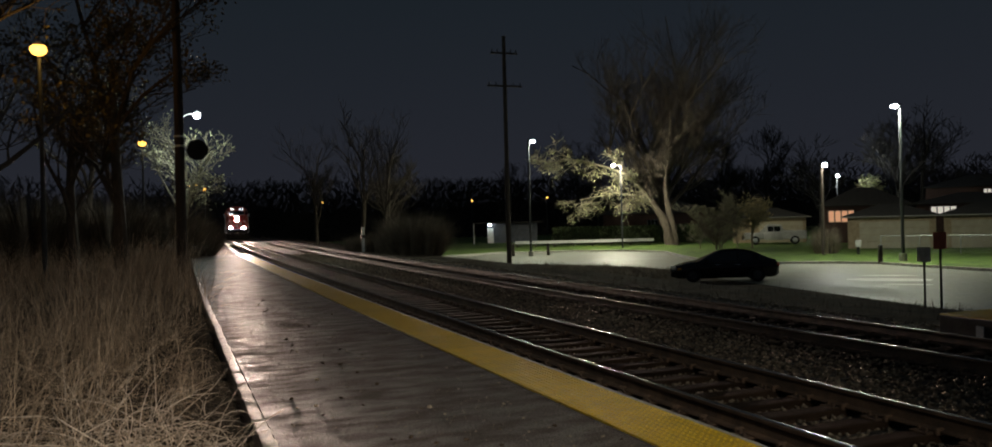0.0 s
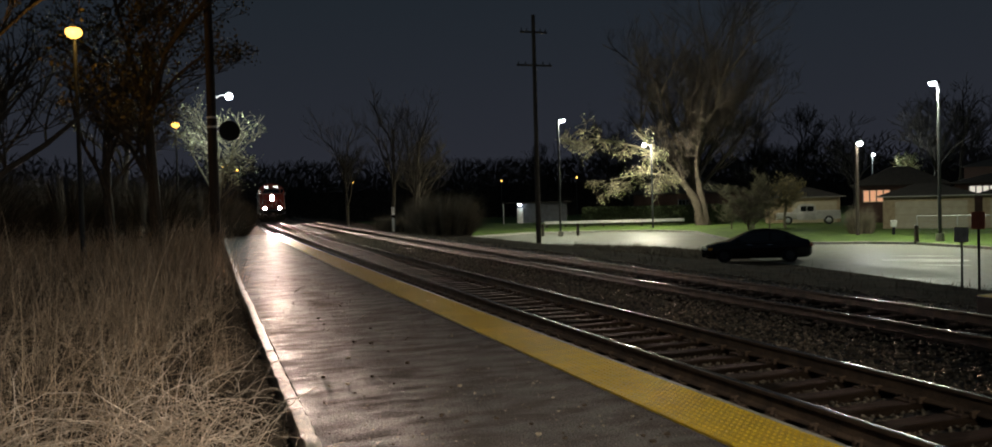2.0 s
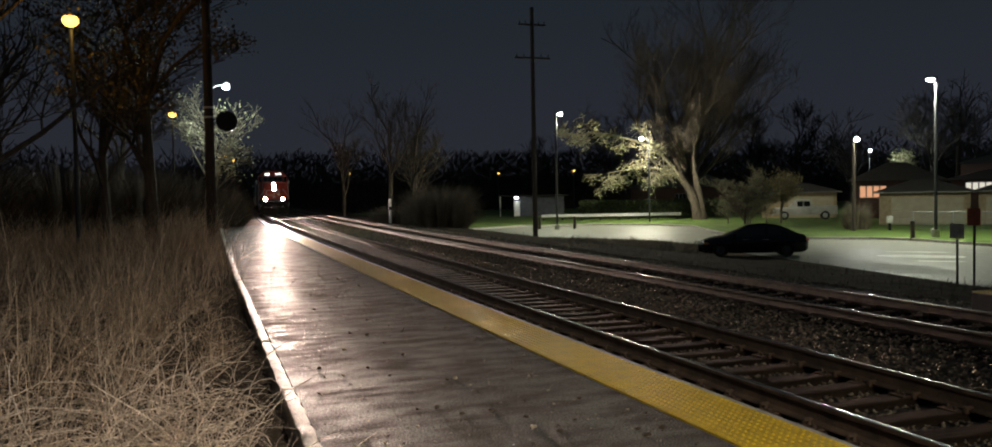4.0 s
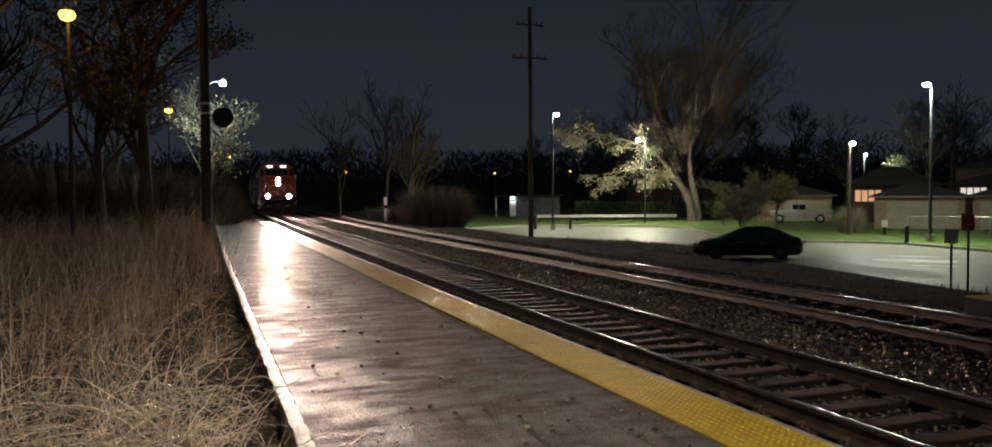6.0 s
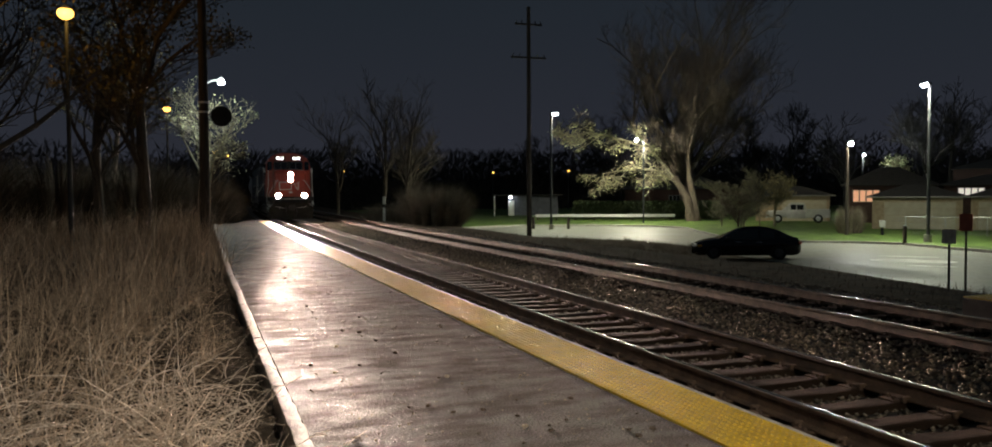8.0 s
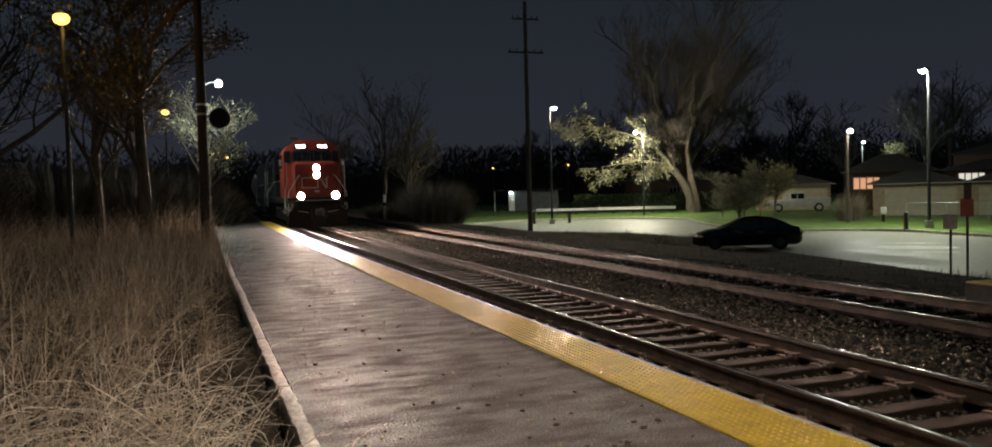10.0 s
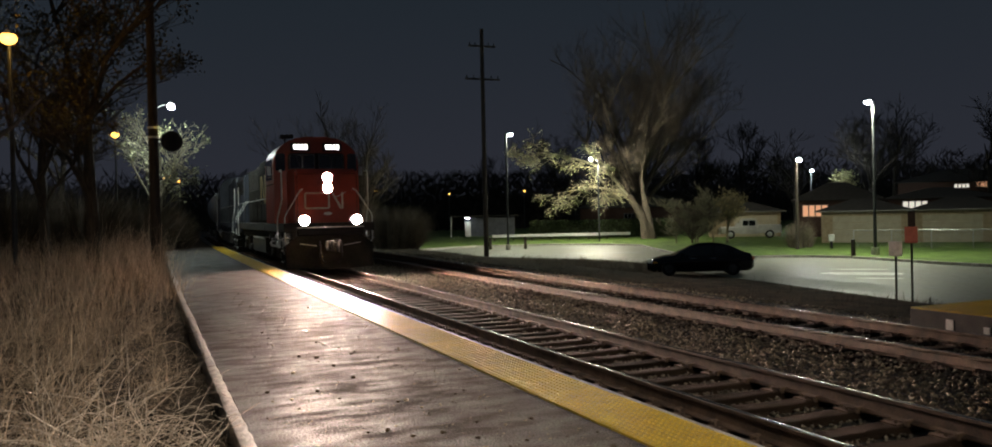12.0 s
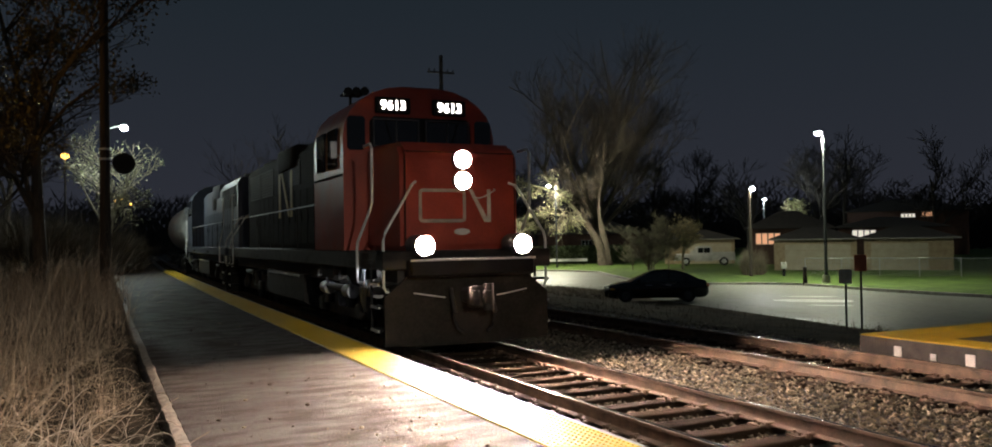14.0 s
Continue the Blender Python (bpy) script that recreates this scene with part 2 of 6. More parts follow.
M_SOOT = material("sooty_black_paint", (0.042, 0.038, 0.032), (0.016, 0.015, 0.013), 0.85, scale=1.5, fine=25, bump=0.12, rough2=0.75, spec=0.04)
M_GREY = material("grey_paint", (0.085, 0.095, 0.125), (0.045, 0.05, 0.065), 0.5, scale=2, fine=30, bump=0.06)
M_DIRT = material("grimy_steel", (0.06, 0.052, 0.045), (0.025, 0.022, 0.02), 0.7, 0.3, scale=5, fine=40, bump=0.3)
M_WHITE = material("white_paint", (0.78, 0.77, 0.74), (0.55, 0.54, 0.51), 0.5, scale=6, fine=40, bump=0.05)
M_TANK = material("tank_paint", (0.7, 0.69, 0.65), (0.42, 0.40, 0.36), 0.45, scale=1.2, fine=20, bump=0.05)
M_GLASS = glass("dark_glass", (0.012, 0.014, 0.016))
M_CAR = material("black_car_paint", (0.008, 0.008, 0.009), (0.004, 0.004, 0.005), 0.1, scale=4, fine=50, bump=0.0, spec=0.5)
# near-white base colour that stands in for lamp sheen on wet asphalt
M_SHEEN = material("painted_lot_sheen", (0.80, 0.80, 0.75), (0.46, 0.46, 0.42), 0.5, scale=1.5, fine=9, bump=0.05, rough2=0.3, stretch=(0.4, 2, 1))
M_FAR = material("far_twigs", (0.035, 0.030, 0.025), (0.015, 0.013, 0.011), 0.9, scale=0.2, fine=2, bump=0, vary=0.5, island=True)
M_AMBER = material("amber_plastic", (0.9, 0.42, 0.03), (0.7, 0.3, 0.02), 0.15, scale=20, fine=90, bump=0.1)
M_LAMPPOLE = material("lamp_pole_paint", (0.042, 0.045, 0.05), (0.024, 0.026, 0.029), 0.6, scale=5, fine=40, bump=0.08, spec=0.3)
M_GUARD = material("dull_zinc", (0.62, 0.63, 0.62), (0.44, 0.45, 0.44), 0.55, 0.15, scale=3, fine=40, bump=0.08)
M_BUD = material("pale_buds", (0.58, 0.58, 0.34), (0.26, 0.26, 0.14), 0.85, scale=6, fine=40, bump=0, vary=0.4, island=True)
M_TANLEAF = material("tan_leaves", (0.36, 0.29, 0.15), (0.17, 0.13, 0.06), 0.8, scale=3, fine=30, bump=0, vary=0.4, island=True)
M_CHROME = material("chrome", (0.85, 0.85, 0.86), (0.7, 0.7, 0.72), 0.12, 1.0, scale=9, fine=80, bump=0.0)
M_RUBBER = material("rubber", (0.015, 0.015, 0.015), (0.01, 0.01, 0.01), 0.85, scale=10, fine=60, bump=0.1)
M_FASCIA = material("weathered_fascia", (0.26, 0.25, 0.22), (0.16, 0.15, 0.13), 0.6, scale=3, fine=30, bump=0.1)
M_BRICK = material("tan_brick", (0.36, 0.28, 0.18), (0.24, 0.18, 0.11), 0.85, scale=3, fine=35, bump=0.2)
M_REDBRICK = material("red_brick", (0.075, 0.038, 0.028), (0.045, 0.023, 0.017), 0.85, scale=4, fine=40, bump=0.2)
M_ROOF = material("dark_shingles", (0.045, 0.038, 0.033), (0.02, 0.018, 0.016), 0.9, scale=3, fine=30, bump=0.4)
M_SIDING = material("pale_siding", (0.45, 0.44, 0.42), (0.32, 0.31, 0.30), 0.6, scale=3, fine=30, bump=0.1)
M_GDOOR = material("garage_door_paint", (0.42, 0.37, 0.27), (0.32, 0.28, 0.20), 0.6, scale=2, fine=30, bump=0.05)
M_SIGN = material("sign_paint", (0.78, 0.74, 0.64), (0.5, 0.46, 0.38), 0.6, scale=8, fine=40, bump=0.05)
M_LETTER = material("faded_yellow_paint", (0.42, 0.30, 0.09), (0.26, 0.18, 0.06), 0.6, scale=5, fine=40, bump=0.05)
M_SIGNRED = material("faded_red_sign", (0.5, 0.13, 0.07), (0.35, 0.09, 0.05), 0.6, scale=8, fine=40, bump=0.05)
G_COOL = glow("cool_lamp", (0.86, 0.96, 1.0), 60.0)
G_SOFT = glow("soft_lamp", (1.0, 0.93, 0.74), 60.0)
G_SODIUM = glow("sodium_lamp", (1.0, 0.52, 0.09), 3.4)
G_BEAM = glow("headlight_filament", (1.0, 0.745, 0.61), HEAD_BEAM)
G_DITCH = glow("ditch_filament", (1.0, 0.745, 0.61), DITCH_BEAM)
G_HEADLENS = glow("headlight_lens", (1.0, 0.745, 0.61), HEAD_LENS)
G_DITCHLENS = glow("ditch_lens", (1.0, 0.745, 0.61), DITCH_LENS)
G_BOWL = glow("headlight_reflector", (1.0, 0.745, 0.61), HEAD_BOWL)
G_BOARD = glow("number_glow", (1.0, 0.95, 0.88), 5.0)
G_WARMWIN = glow("lit_window_warm", (1.0, 0.50, 0.28), 0.5)
G_WHITEWIN = glow("lit_window", (1.0, 0.93, 0.80), WINDOW_GLOW)
G_STEP = glow("step_lamp_lens", (0.85, 0.93, 1.0), 22.0)
G_SMALL = glow("small_marker", (0.8, 0.95, 1.0), 8.0)

# ---- the ground: one sheet, high along the line, lower by the parking lot ----
LOT_Z = -1.5


def ground_z(x, y):
    pts = ((-9e9, -0.2), (-0.4, -0.1), (0.45, -0.04), (0.75, -0.5), (3.7, -0.55), (12.2, -0.55), (16.2, -0.66), (18.5, -1.1), (20.5, LOT_Z - 0.02), (9e9, LOT_Z - 0.02))
    for (xa, za), (xb, zb) in zip(pts, pts[1:]):
        if x <= xb:
            return za + (zb - za) * (x - xa) / (xb - xa)
    return LOT_Z


def build_ground():
    xs = [-1500, -300, -100, -50, -30, -20, -14, -10, -7, -5, -3, -2, -1, -0.4, 0.45, 0.75, 3.7, 8, 12.2, 13.2, 14, 15, 16.2, 17.3, 18.5, 19.5, 20.5, 24, 30, 40, 60, 100, 300, 1500]
    ys = [-1500, -300, -60, -20, -10] + list(range(-6, 80, 3)) + [90, 110, 150, 220, 400, 1500]
    verts, faces = [], []
    for y in ys:
        for x in xs:
            b = bend(min(y, 150)) if 0.2 < x < 21 else 0
            lump = 0.05 * noise.noise((x * 0.6, y * 0.6, 0)) if (-20 < x < 0.3 or 13 < x < 20) else 0
            verts.append((x + b, y, ground_z(x, y) + lump))
    k = len(xs)
    for j in range(len(ys) - 1):
        for i in range(k - 1):
            faces.append((j * k + i, j * k + i + 1, (j + 1) * k + i + 1, (j + 1) * k + i))
    g = raw("ground", verts, faces, M_SOIL, smooth=True)
    tagged(g, "dark damp soil with dead weeds", "ground", kind="structure")


build_ground()


def strip(name, x0, x1, z0, z1, y0, y1, mat, step=4.0, parent=None):
    """A slab that follows the line's bend."""
    n = max(1, int((y1 - y0) / step))
    verts, faces = [], []
    for i in range(n + 1):
        y = y0 + (y1 - y0) * i / n
        b = bend(y)
        verts += [(x0 + b, y, z0), (x1 + b, y, z0), (x1 + b, y, z1), (x0 + b, y, z1)]
    for i in range(n):
        a, c = 4 * i, 4 * i + 4
        for k in range(4):
            faces.append((a + k, a + (k + 1) % 4, c + (k + 1) % 4, c + k))
    faces += [(3, 2, 1, 0), tuple(4 * n + k for k in range(4))]
    return raw(name, verts, faces, mat, parent)


# ---- the near platform ----
PLAT_END = 52.0
platform = thing("platform", None, "low wet asphalt station platform with a timber edge", "platform", kind="structure")
strip("asphalt_slab", 0.69, 3.10, -0.6, 0.0, -30, PLAT_END, M_PLAT, parent=platform)
strip("edge_kerb", 3.10, 3.795, -0.6, -0.004, -30, PLAT_END, M_CONC, parent=platform)


def tactile_mesh():
    bm = BM()
    box(bm, -0.304, 0.304, -0.304, 0.304, -0.02, 0.0, 0.003)
    for i in range(10):
        for j in range(10):
            x, y = -0.27 + 0.06 * i, -0.27 + 0.06 * j
            g = bmesh.ops.create_cone(bm, cap_ends=True, segments=7, radius1=0.0145, radius2=0.008, depth=0.008)
            bmesh.ops.translate(bm, verts=g["verts"], vec=(x, y, 0.004))
    me = bpy.data.meshes.new("tactile_tile")
    bm.to_mesh(me)
    bm.free()
    me.materials.append(M_YELLOW)
    return me


TILE = tactile_mesh()
for i in range(114):
    y = -17.12 + 0.61 * i
    ob = new("tactile_tile", TILE)
    ob.parent = platform
    ob.matrix_basis = pose(3.415 + bend(y), y, 0.012, 0, random.uniform(-0.12, 0.12), heading(y))

# timber beams along the back edge
for i in range(28):
    y = -18.64 + 2.44 * i
    bm = BM()
    box(bm, -0.045, 0.06, -1.21, 1.21, -0.25, 0.05, 0.012, 2)
    bmesh.ops.subdivide_edges(bm, edges=[e for e in bm.edges if e.calc_length() > 1], cuts=38)
    for v in bm.verts:
        v.co += Vector((0.008, 0, 0.006)) * noise.noise(v.co * 4 + Vector((i, 0, 0))) + Vector((0.007, 0, 0.002)) * noise.noise(v.co * 12 + Vector((i, 3, 0)))
    ob = part("timber", bm, M_TIMBER, platform)
    ob.matrix_basis = pose(0.61 + bend(y) + random.uniform(-0.007, 0.007), y, random.uniform(-0.008, 0.006), 0, random.uniform(-2, 2), heading(y) + random.uniform(-0.25, 0.25))

# ---- two tracks ----
RAIL_TOP = -0.2
strip("ballast_bed", 3.80, 12.1, -0.7, -0.47, -60, 190, M_BED, 6)
tagged(bpy.data.objects["ballast_bed"], "bed of packed grey ballast", "ballast", kind="structure")
RAIL_OUT = [(-0.07, 0), (0.07, 0), (0.07, 0.012), (0.014, 0.03), (0.009, 0.05), (0.009, 0.125), (0.036, 0.14), (0.037, 0.168), (0.03, 0.172), (-0.03, 0.172), (-0.037, 0.168), (-0.036, 0.14), (-0.009, 0.125), (-0.009, 0.05), (-0.014, 0.03), (-0.07, 0.012)]


def rail(x, track):
    verts, faces = [], []
    ys = [-60, -40, -24] + [-12 + 1.5 * i for i in range(30)] + [33 + 4 * i for i in range(40)]
    k = len(RAIL_OUT)
    for y in ys:
        for px, pz in RAIL_OUT:
            verts.append((x + bend(y) + px, y, RAIL_TOP - 0.172 + pz))
    for j in range(len(ys) - 1):
        for i in range(k):
            faces.append((j * k + i, j * k + (i + 1) % k, (j + 1) * k + (i + 1) % k, (j + 1) * k + i))
    ob = raw("rail", verts, faces, M_RUST, track, True)
    ob.data.materials.append(M_RAILTOP)
    for j in range(len(ys) - 1):
        for i in (8,):
            ob.data.polygons[j * k + i].material_index = 1
    return ob


def plate_mesh():
    bm = BM()
    box(bm, -0.17, 0.17, -0.095, 0.095, 0.0, 0.022, 0.004)
    for sx, sy in ((-0.09, 0.06), (0.09, -0.06), (-0.13, -0.05), (0.13, 0.05)):
        box(bm, sx - 0.014, sx + 0.014, sy - 0.014, sy + 0.014, 0.02, 0.055, 0.004)
    box(bm, -0.10, 0.10, 0.10, 0.145, -0.005, 0.06, 0.008)
    me = bpy.data.meshes.new("tie_plate")
    bm.to_mesh(me)
    bm.free()
    me.materials.append(M_RUST)
    return me


def tie_mesh(seed):
    bm = BM()
    box(bm, -1.3, 1.3, -0.115, 0.115, -0.18, 0.0, 0.012)
    bmesh.ops.subdivide_edges(bm, edges=[e for e in bm.edges if e.calc_length() > 1], cuts=7)
    for v in bm.verts:
        v.co += Vector((0, 0.012, 0.012)) * noise.noise(v.co * 4 + Vector((seed * 7, 0, 0)))
    me = bpy.data.meshes.new("tie")
    bm.to_mesh(me)
    bm.free()
    me.materials.append(M_TIE)
    return me


PLATE, TIES = plate_mesh(), [tie_mesh(i) for i in range(5)]
for cx, n_plates in ((5.57, 100), (9.67, 90)):
    track = thing("railway_track", None, "rusty railway track on dark wooden ties", "railway track", "railway tracks", "structure")
    rail(cx - 0.7525, track)
    rail(cx + 0.7525, track)
    for i in range(230):
        y = -20 + 0.535 * i + random.uniform(-0.03, 0.03)
        ob = new("tie", TIES[i % 5])
        ob.parent = track
        ob.matrix_basis = pose(cx + bend(y) + random.uniform(-0.04, 0.04), y, -0.385 + random.uniform(-0.008, 0.006), 0, random.uniform(-0.3, 0.3), heading(y) + random.uniform(-1, 1))
        if i < n_plates:
            for s in (-1, 1):
                p = new("tie_plate", PLATE)
                p.parent = track
                p.matrix_basis = pose(cx + s * 0.7525 + bend(y), y, -0.392, 0, 0, heading(y) + (180 if s > 0 else 0))


def stones(name, regions, seed):
    """Loose crushed stone: small uneven lumps thrown over stretches of the bed."""
    rng = np.random.default_rng(seed)
    base = np.array([(1, 0, 0), (-1, 0, 0), (0, 1, 0), (0, -1, 0), (0, 0, 1), (0, 0, -1)], float)
    tri = np.array([(0, 2, 4), (2, 1, 4), (1, 3, 4), (3, 0, 4), (2, 0, 5), (1, 2, 5), (3, 1, 5), (0, 3, 5)])
    allv, allf, off = [], [], 0
    for x0, x1, y0, y1, z0, z1, dens, size in regions:
        n = int((x1 - x0) * (y1 - y0) * dens)
        x, y = rng.uniform(x0, x1, n), rng.uniform(y0, y1, n)
        z = rng.uniform(z0, z1, n)
        v = base[None] * rng.uniform(0.55, 1.15, (n, 6, 1)) * (size * rng.uniform(0.55, 1.25, (n, 1, 1)))
        v = v + rng.normal(0, size * 0.22, v.shape)
        v[:, :, 2] *= 0.75
        a = rng.uniform(0, 6.28, n)
        c, s = np.cos(a)[:, None], np.sin(a)[:, None]
        vx, vy = v[:, :, 0] * c - v[:, :, 1] * s, v[:, :, 0] * s + v[:, :, 1] * c
        b = 0.00022 * np.maximum(0, y - 5) ** 2
        v = np.stack([vx + (x + b)[:, None], vy + y[:, None], v[:, :, 2] + z[:, None]], -1)
        allv.append(v.reshape(-1, 3))
        allf.append((tri[None] + (np.arange(n) * 6)[:, None, None] + off).reshape(-1, 3))
        off += 6 * n
    ob = quads(name, np.concatenate(allv), np.concatenate(allf), M_STONE)
    return tagged(ob, "loose grey crushed stone ballast between the tracks", "ballast", kind="stuff")


# the bed rises between and beside the tracks
for xa, xb in ((6.95, 8.3), (10.95, 12.1)):
    heap = strip("ballast_heap", xa, xb, -0.6, -0.415, -60, 190, M_BED, 6)
    tagged(heap, "low heap of packed grey ballast", "ballast", kind="structure")
stones("ballast_stones", [
    (6.45, 8.80, 2.5, 14, -0.47, -0.37, 620, 0.034),
    (6.45, 8.80, 14, 32, -0.46, -0.36, 420, 0.038),
    (6.45, 8.80, 32, 60, -0.45, -0.37, 130, 0.05),
    (4.92, 6.22, 2.5, 16, -0.47, -0.435, 300, 0.03),
    (4.92, 6.22, 16, 34, -0.47, -0.43, 150, 0.034),
    (3.85, 4.70, 2.5, 20, -0.47, -0.43, 260, 0.032),
    (9.0, 10.3, 3, 24, -0.47, -0.40, 260, 0.033),
    (10.5, 12.4, 3, 26, -0.48, -0.40, 300, 0.036),
    (10.5, 12.6, 26, 60, -0.47, -0.40, 80, 0.045),
], 3)

# ---- the train ----
def lamp_unit(name, parent, x, y, z, r, deep, back, hot, lens):
    """A headlight: steel hood, glowing reflector bowl, and the hot filament deep inside."""
    bm = BM()
    n = 16
    rings = [(r * 1.16, -0.06), (r * 1.04, -0.06), (r * 1.03, deep + 0.012), (r * 1.16, deep + 0.012)]
    vs = [[bm.verts.new((x + a * math.cos(6.2832 * k / n), y + b, z + a * math.sin(6.2832 * k / n))) for k in range(n)] for a, b in rings]
    for i in range(4):
        p, q = vs[i], vs[(i + 1) % 4]
        for k in range(n):
            bm.faces.new((p[k], p[(k + 1) % n], q[(k + 1) % n], q[k]))
    bm.faces.new([bm.verts.new((x + r * 1.035 * math.cos(6.2832 * k / n), y + deep + 0.009, z + r * 1.035 * math.sin(6.2832 * k / n))) for k in range(n)])
    ob = part(name, bm, M_DARKSTEEL, parent, "round hooded headlight, lit")
    hole = r * 0.62
    bm = BM()
    for k in range(12):
        a0, a1 = 6.2832 * k / 12, 6.2832 * (k + 1) / 12
        bm.faces.new([bm.verts.new((x + q * math.cos(w), y - 0.015, z + q * math.sin(w))) for q, w in ((hole, a0), (r, a0), (r, a1), (hole, a1))])
    part("lens", bm, lens, ob, "glowing ring lens")
    bm = BM()
    for k in range(12):
        a0, a1 = 6.2832 * k / 12, 6.2832 * (k + 1) / 12
        bm.faces.new([bm.verts.new((x + q * math.cos(w), y - 0.009, z + q * math.sin(w))) for q, w in ((hole, a0), (r * 1.02, a0), (r * 1.02, a1), (hole, a1))])
    part("lens_backing", bm, M_DARKSTEEL, ob)
    bm = BM()
    a = [bm.verts.new((x + hole * math.cos(6.2832 * k / 12), y - 0.01, z + hole * math.sin(6.2832 * k / 12))) for k in range(12)]
    b = [bm.verts.new((x + back * math.cos(6.2832 * k / 12), y + deep, z + back * math.sin(6.2832 * k / 12))) for k in range(12)]
    for k in range(12):
        bm.faces.new((a[k], b[k], b[(k + 1) % 12], a[(k + 1) % 12]))
    part("reflector", bm, G_BOWL, ob, "glowing reflector bowl")
    bm = BM()
    bm.faces.new([bm.verts.new((x + back * math.cos(6.2832 * k / 8), y + deep + 0.004, z + back * math.sin(6.2832 * k / 8))) for k in range(8)])
    part("filament", bm, hot, ob)
    return ob


def open_holes(ob, rods):
    """Cuts round holes through a mesh, for lamps set into it."""
    bm = BM()
    for a, b, r in rods:
        rod(bm, a, b, r, n=16)
    me = bpy.data.meshes.new("cutter")
    bm.to_mesh(me)
    bm.free()
    cutter = new("cutter", me)
    mod = ob.modifiers.new("holes", "BOOLEAN")
    mod.object, mod.operation, mod.solver = cutter, "DIFFERENCE", "EXACT"
    dg = bpy.context.evaluated_depsgraph_get()
    cut = bpy.data.meshes.new_from_object(ob.evaluated_get(dg))
    ob.modifiers.clear()
    ob.data = cut
    bpy.data.objects.remove(cutter)


def digits(text, size, m, mat, parent, name="numerals"):
    cu = bpy.data.curves.new(name, "FONT")
    cu.body, cu.size, cu.align_x, cu.align_y, cu.extrude, cu.offset = text, size, "CENTER", "CENTER", 0.006, 0.005
    tmp = new("text_tmp", cu)
    me = bpy.data.meshes.new_from_object(tmp)
    bpy.data.objects.remove(tmp)
    me.materials.clear()
    me.materials.append(mat)
    ob = new(name, me)
    ob.parent = parent
    ob.matrix_basis = m
    return ob


def truck(parent, y):
    bm = BM()
    for s in (-1, 1):
        profile(bm, [(y - 1.9, 0.62), (y - 1.5, 0.8), (y - 0.6, 0.82), (y - 0.4, 0.5), (y + 0.4, 0.5), (y + 0.6, 0.82), (y + 1.5, 0.8), (y + 1.9, 0.62), (y + 1.9, 0.42), (y + 1.2, 0.34), (y - 1.2, 0.34), (y - 1.9, 0.42)], s * 1.02, s * 1.16, "x")
        for dy in (-1.37, 1.37):
            box(bm, s * 1.0 - 0.14 + s * 0.16, s * 1.0 + 0.14 + s * 0.16, y + dy - 0.17, y + dy + 0.17, 0.36, 0.66, 0.04)
        for dy in (-0.85, 0.85):
            rod(bm, (s * 1.24, y + dy, 0.55), (s * 1.24, y + dy, 0.95), 0.1)
        rod(bm, (s * 1.3, y - 0.6, 0.9), (s * 1.3, y + 0.6, 0.9), 0.07)
    box(bm, -1.0, 1.0, y - 0.4, y + 0.4, 0.5, 0.9)
    t = part("truck", bm, M_DIRT, parent, "grimy four-wheel truck frame")
    for dy in (-1.37, 1.37):
        for s in (-1, 1):
            bm = BM()
            rod(bm, (s * 0.69, y + dy, 0.508), (s * 0.82, y + dy, 0.508), 0.508, n=28)
            rod(bm, (s * 0.66, y + dy, 0.508), (s * 0.69, y + dy, 0.508), 0.535, n=28)
            part("wheel", bm, M_DIRT, t)
    return t


def railing(parent, pts, label="thin white handrail", r=0.023):
    bm = BM()
    pipe(bm, pts, r)
    return part("handrail", bm, M_WHITE, parent, label)


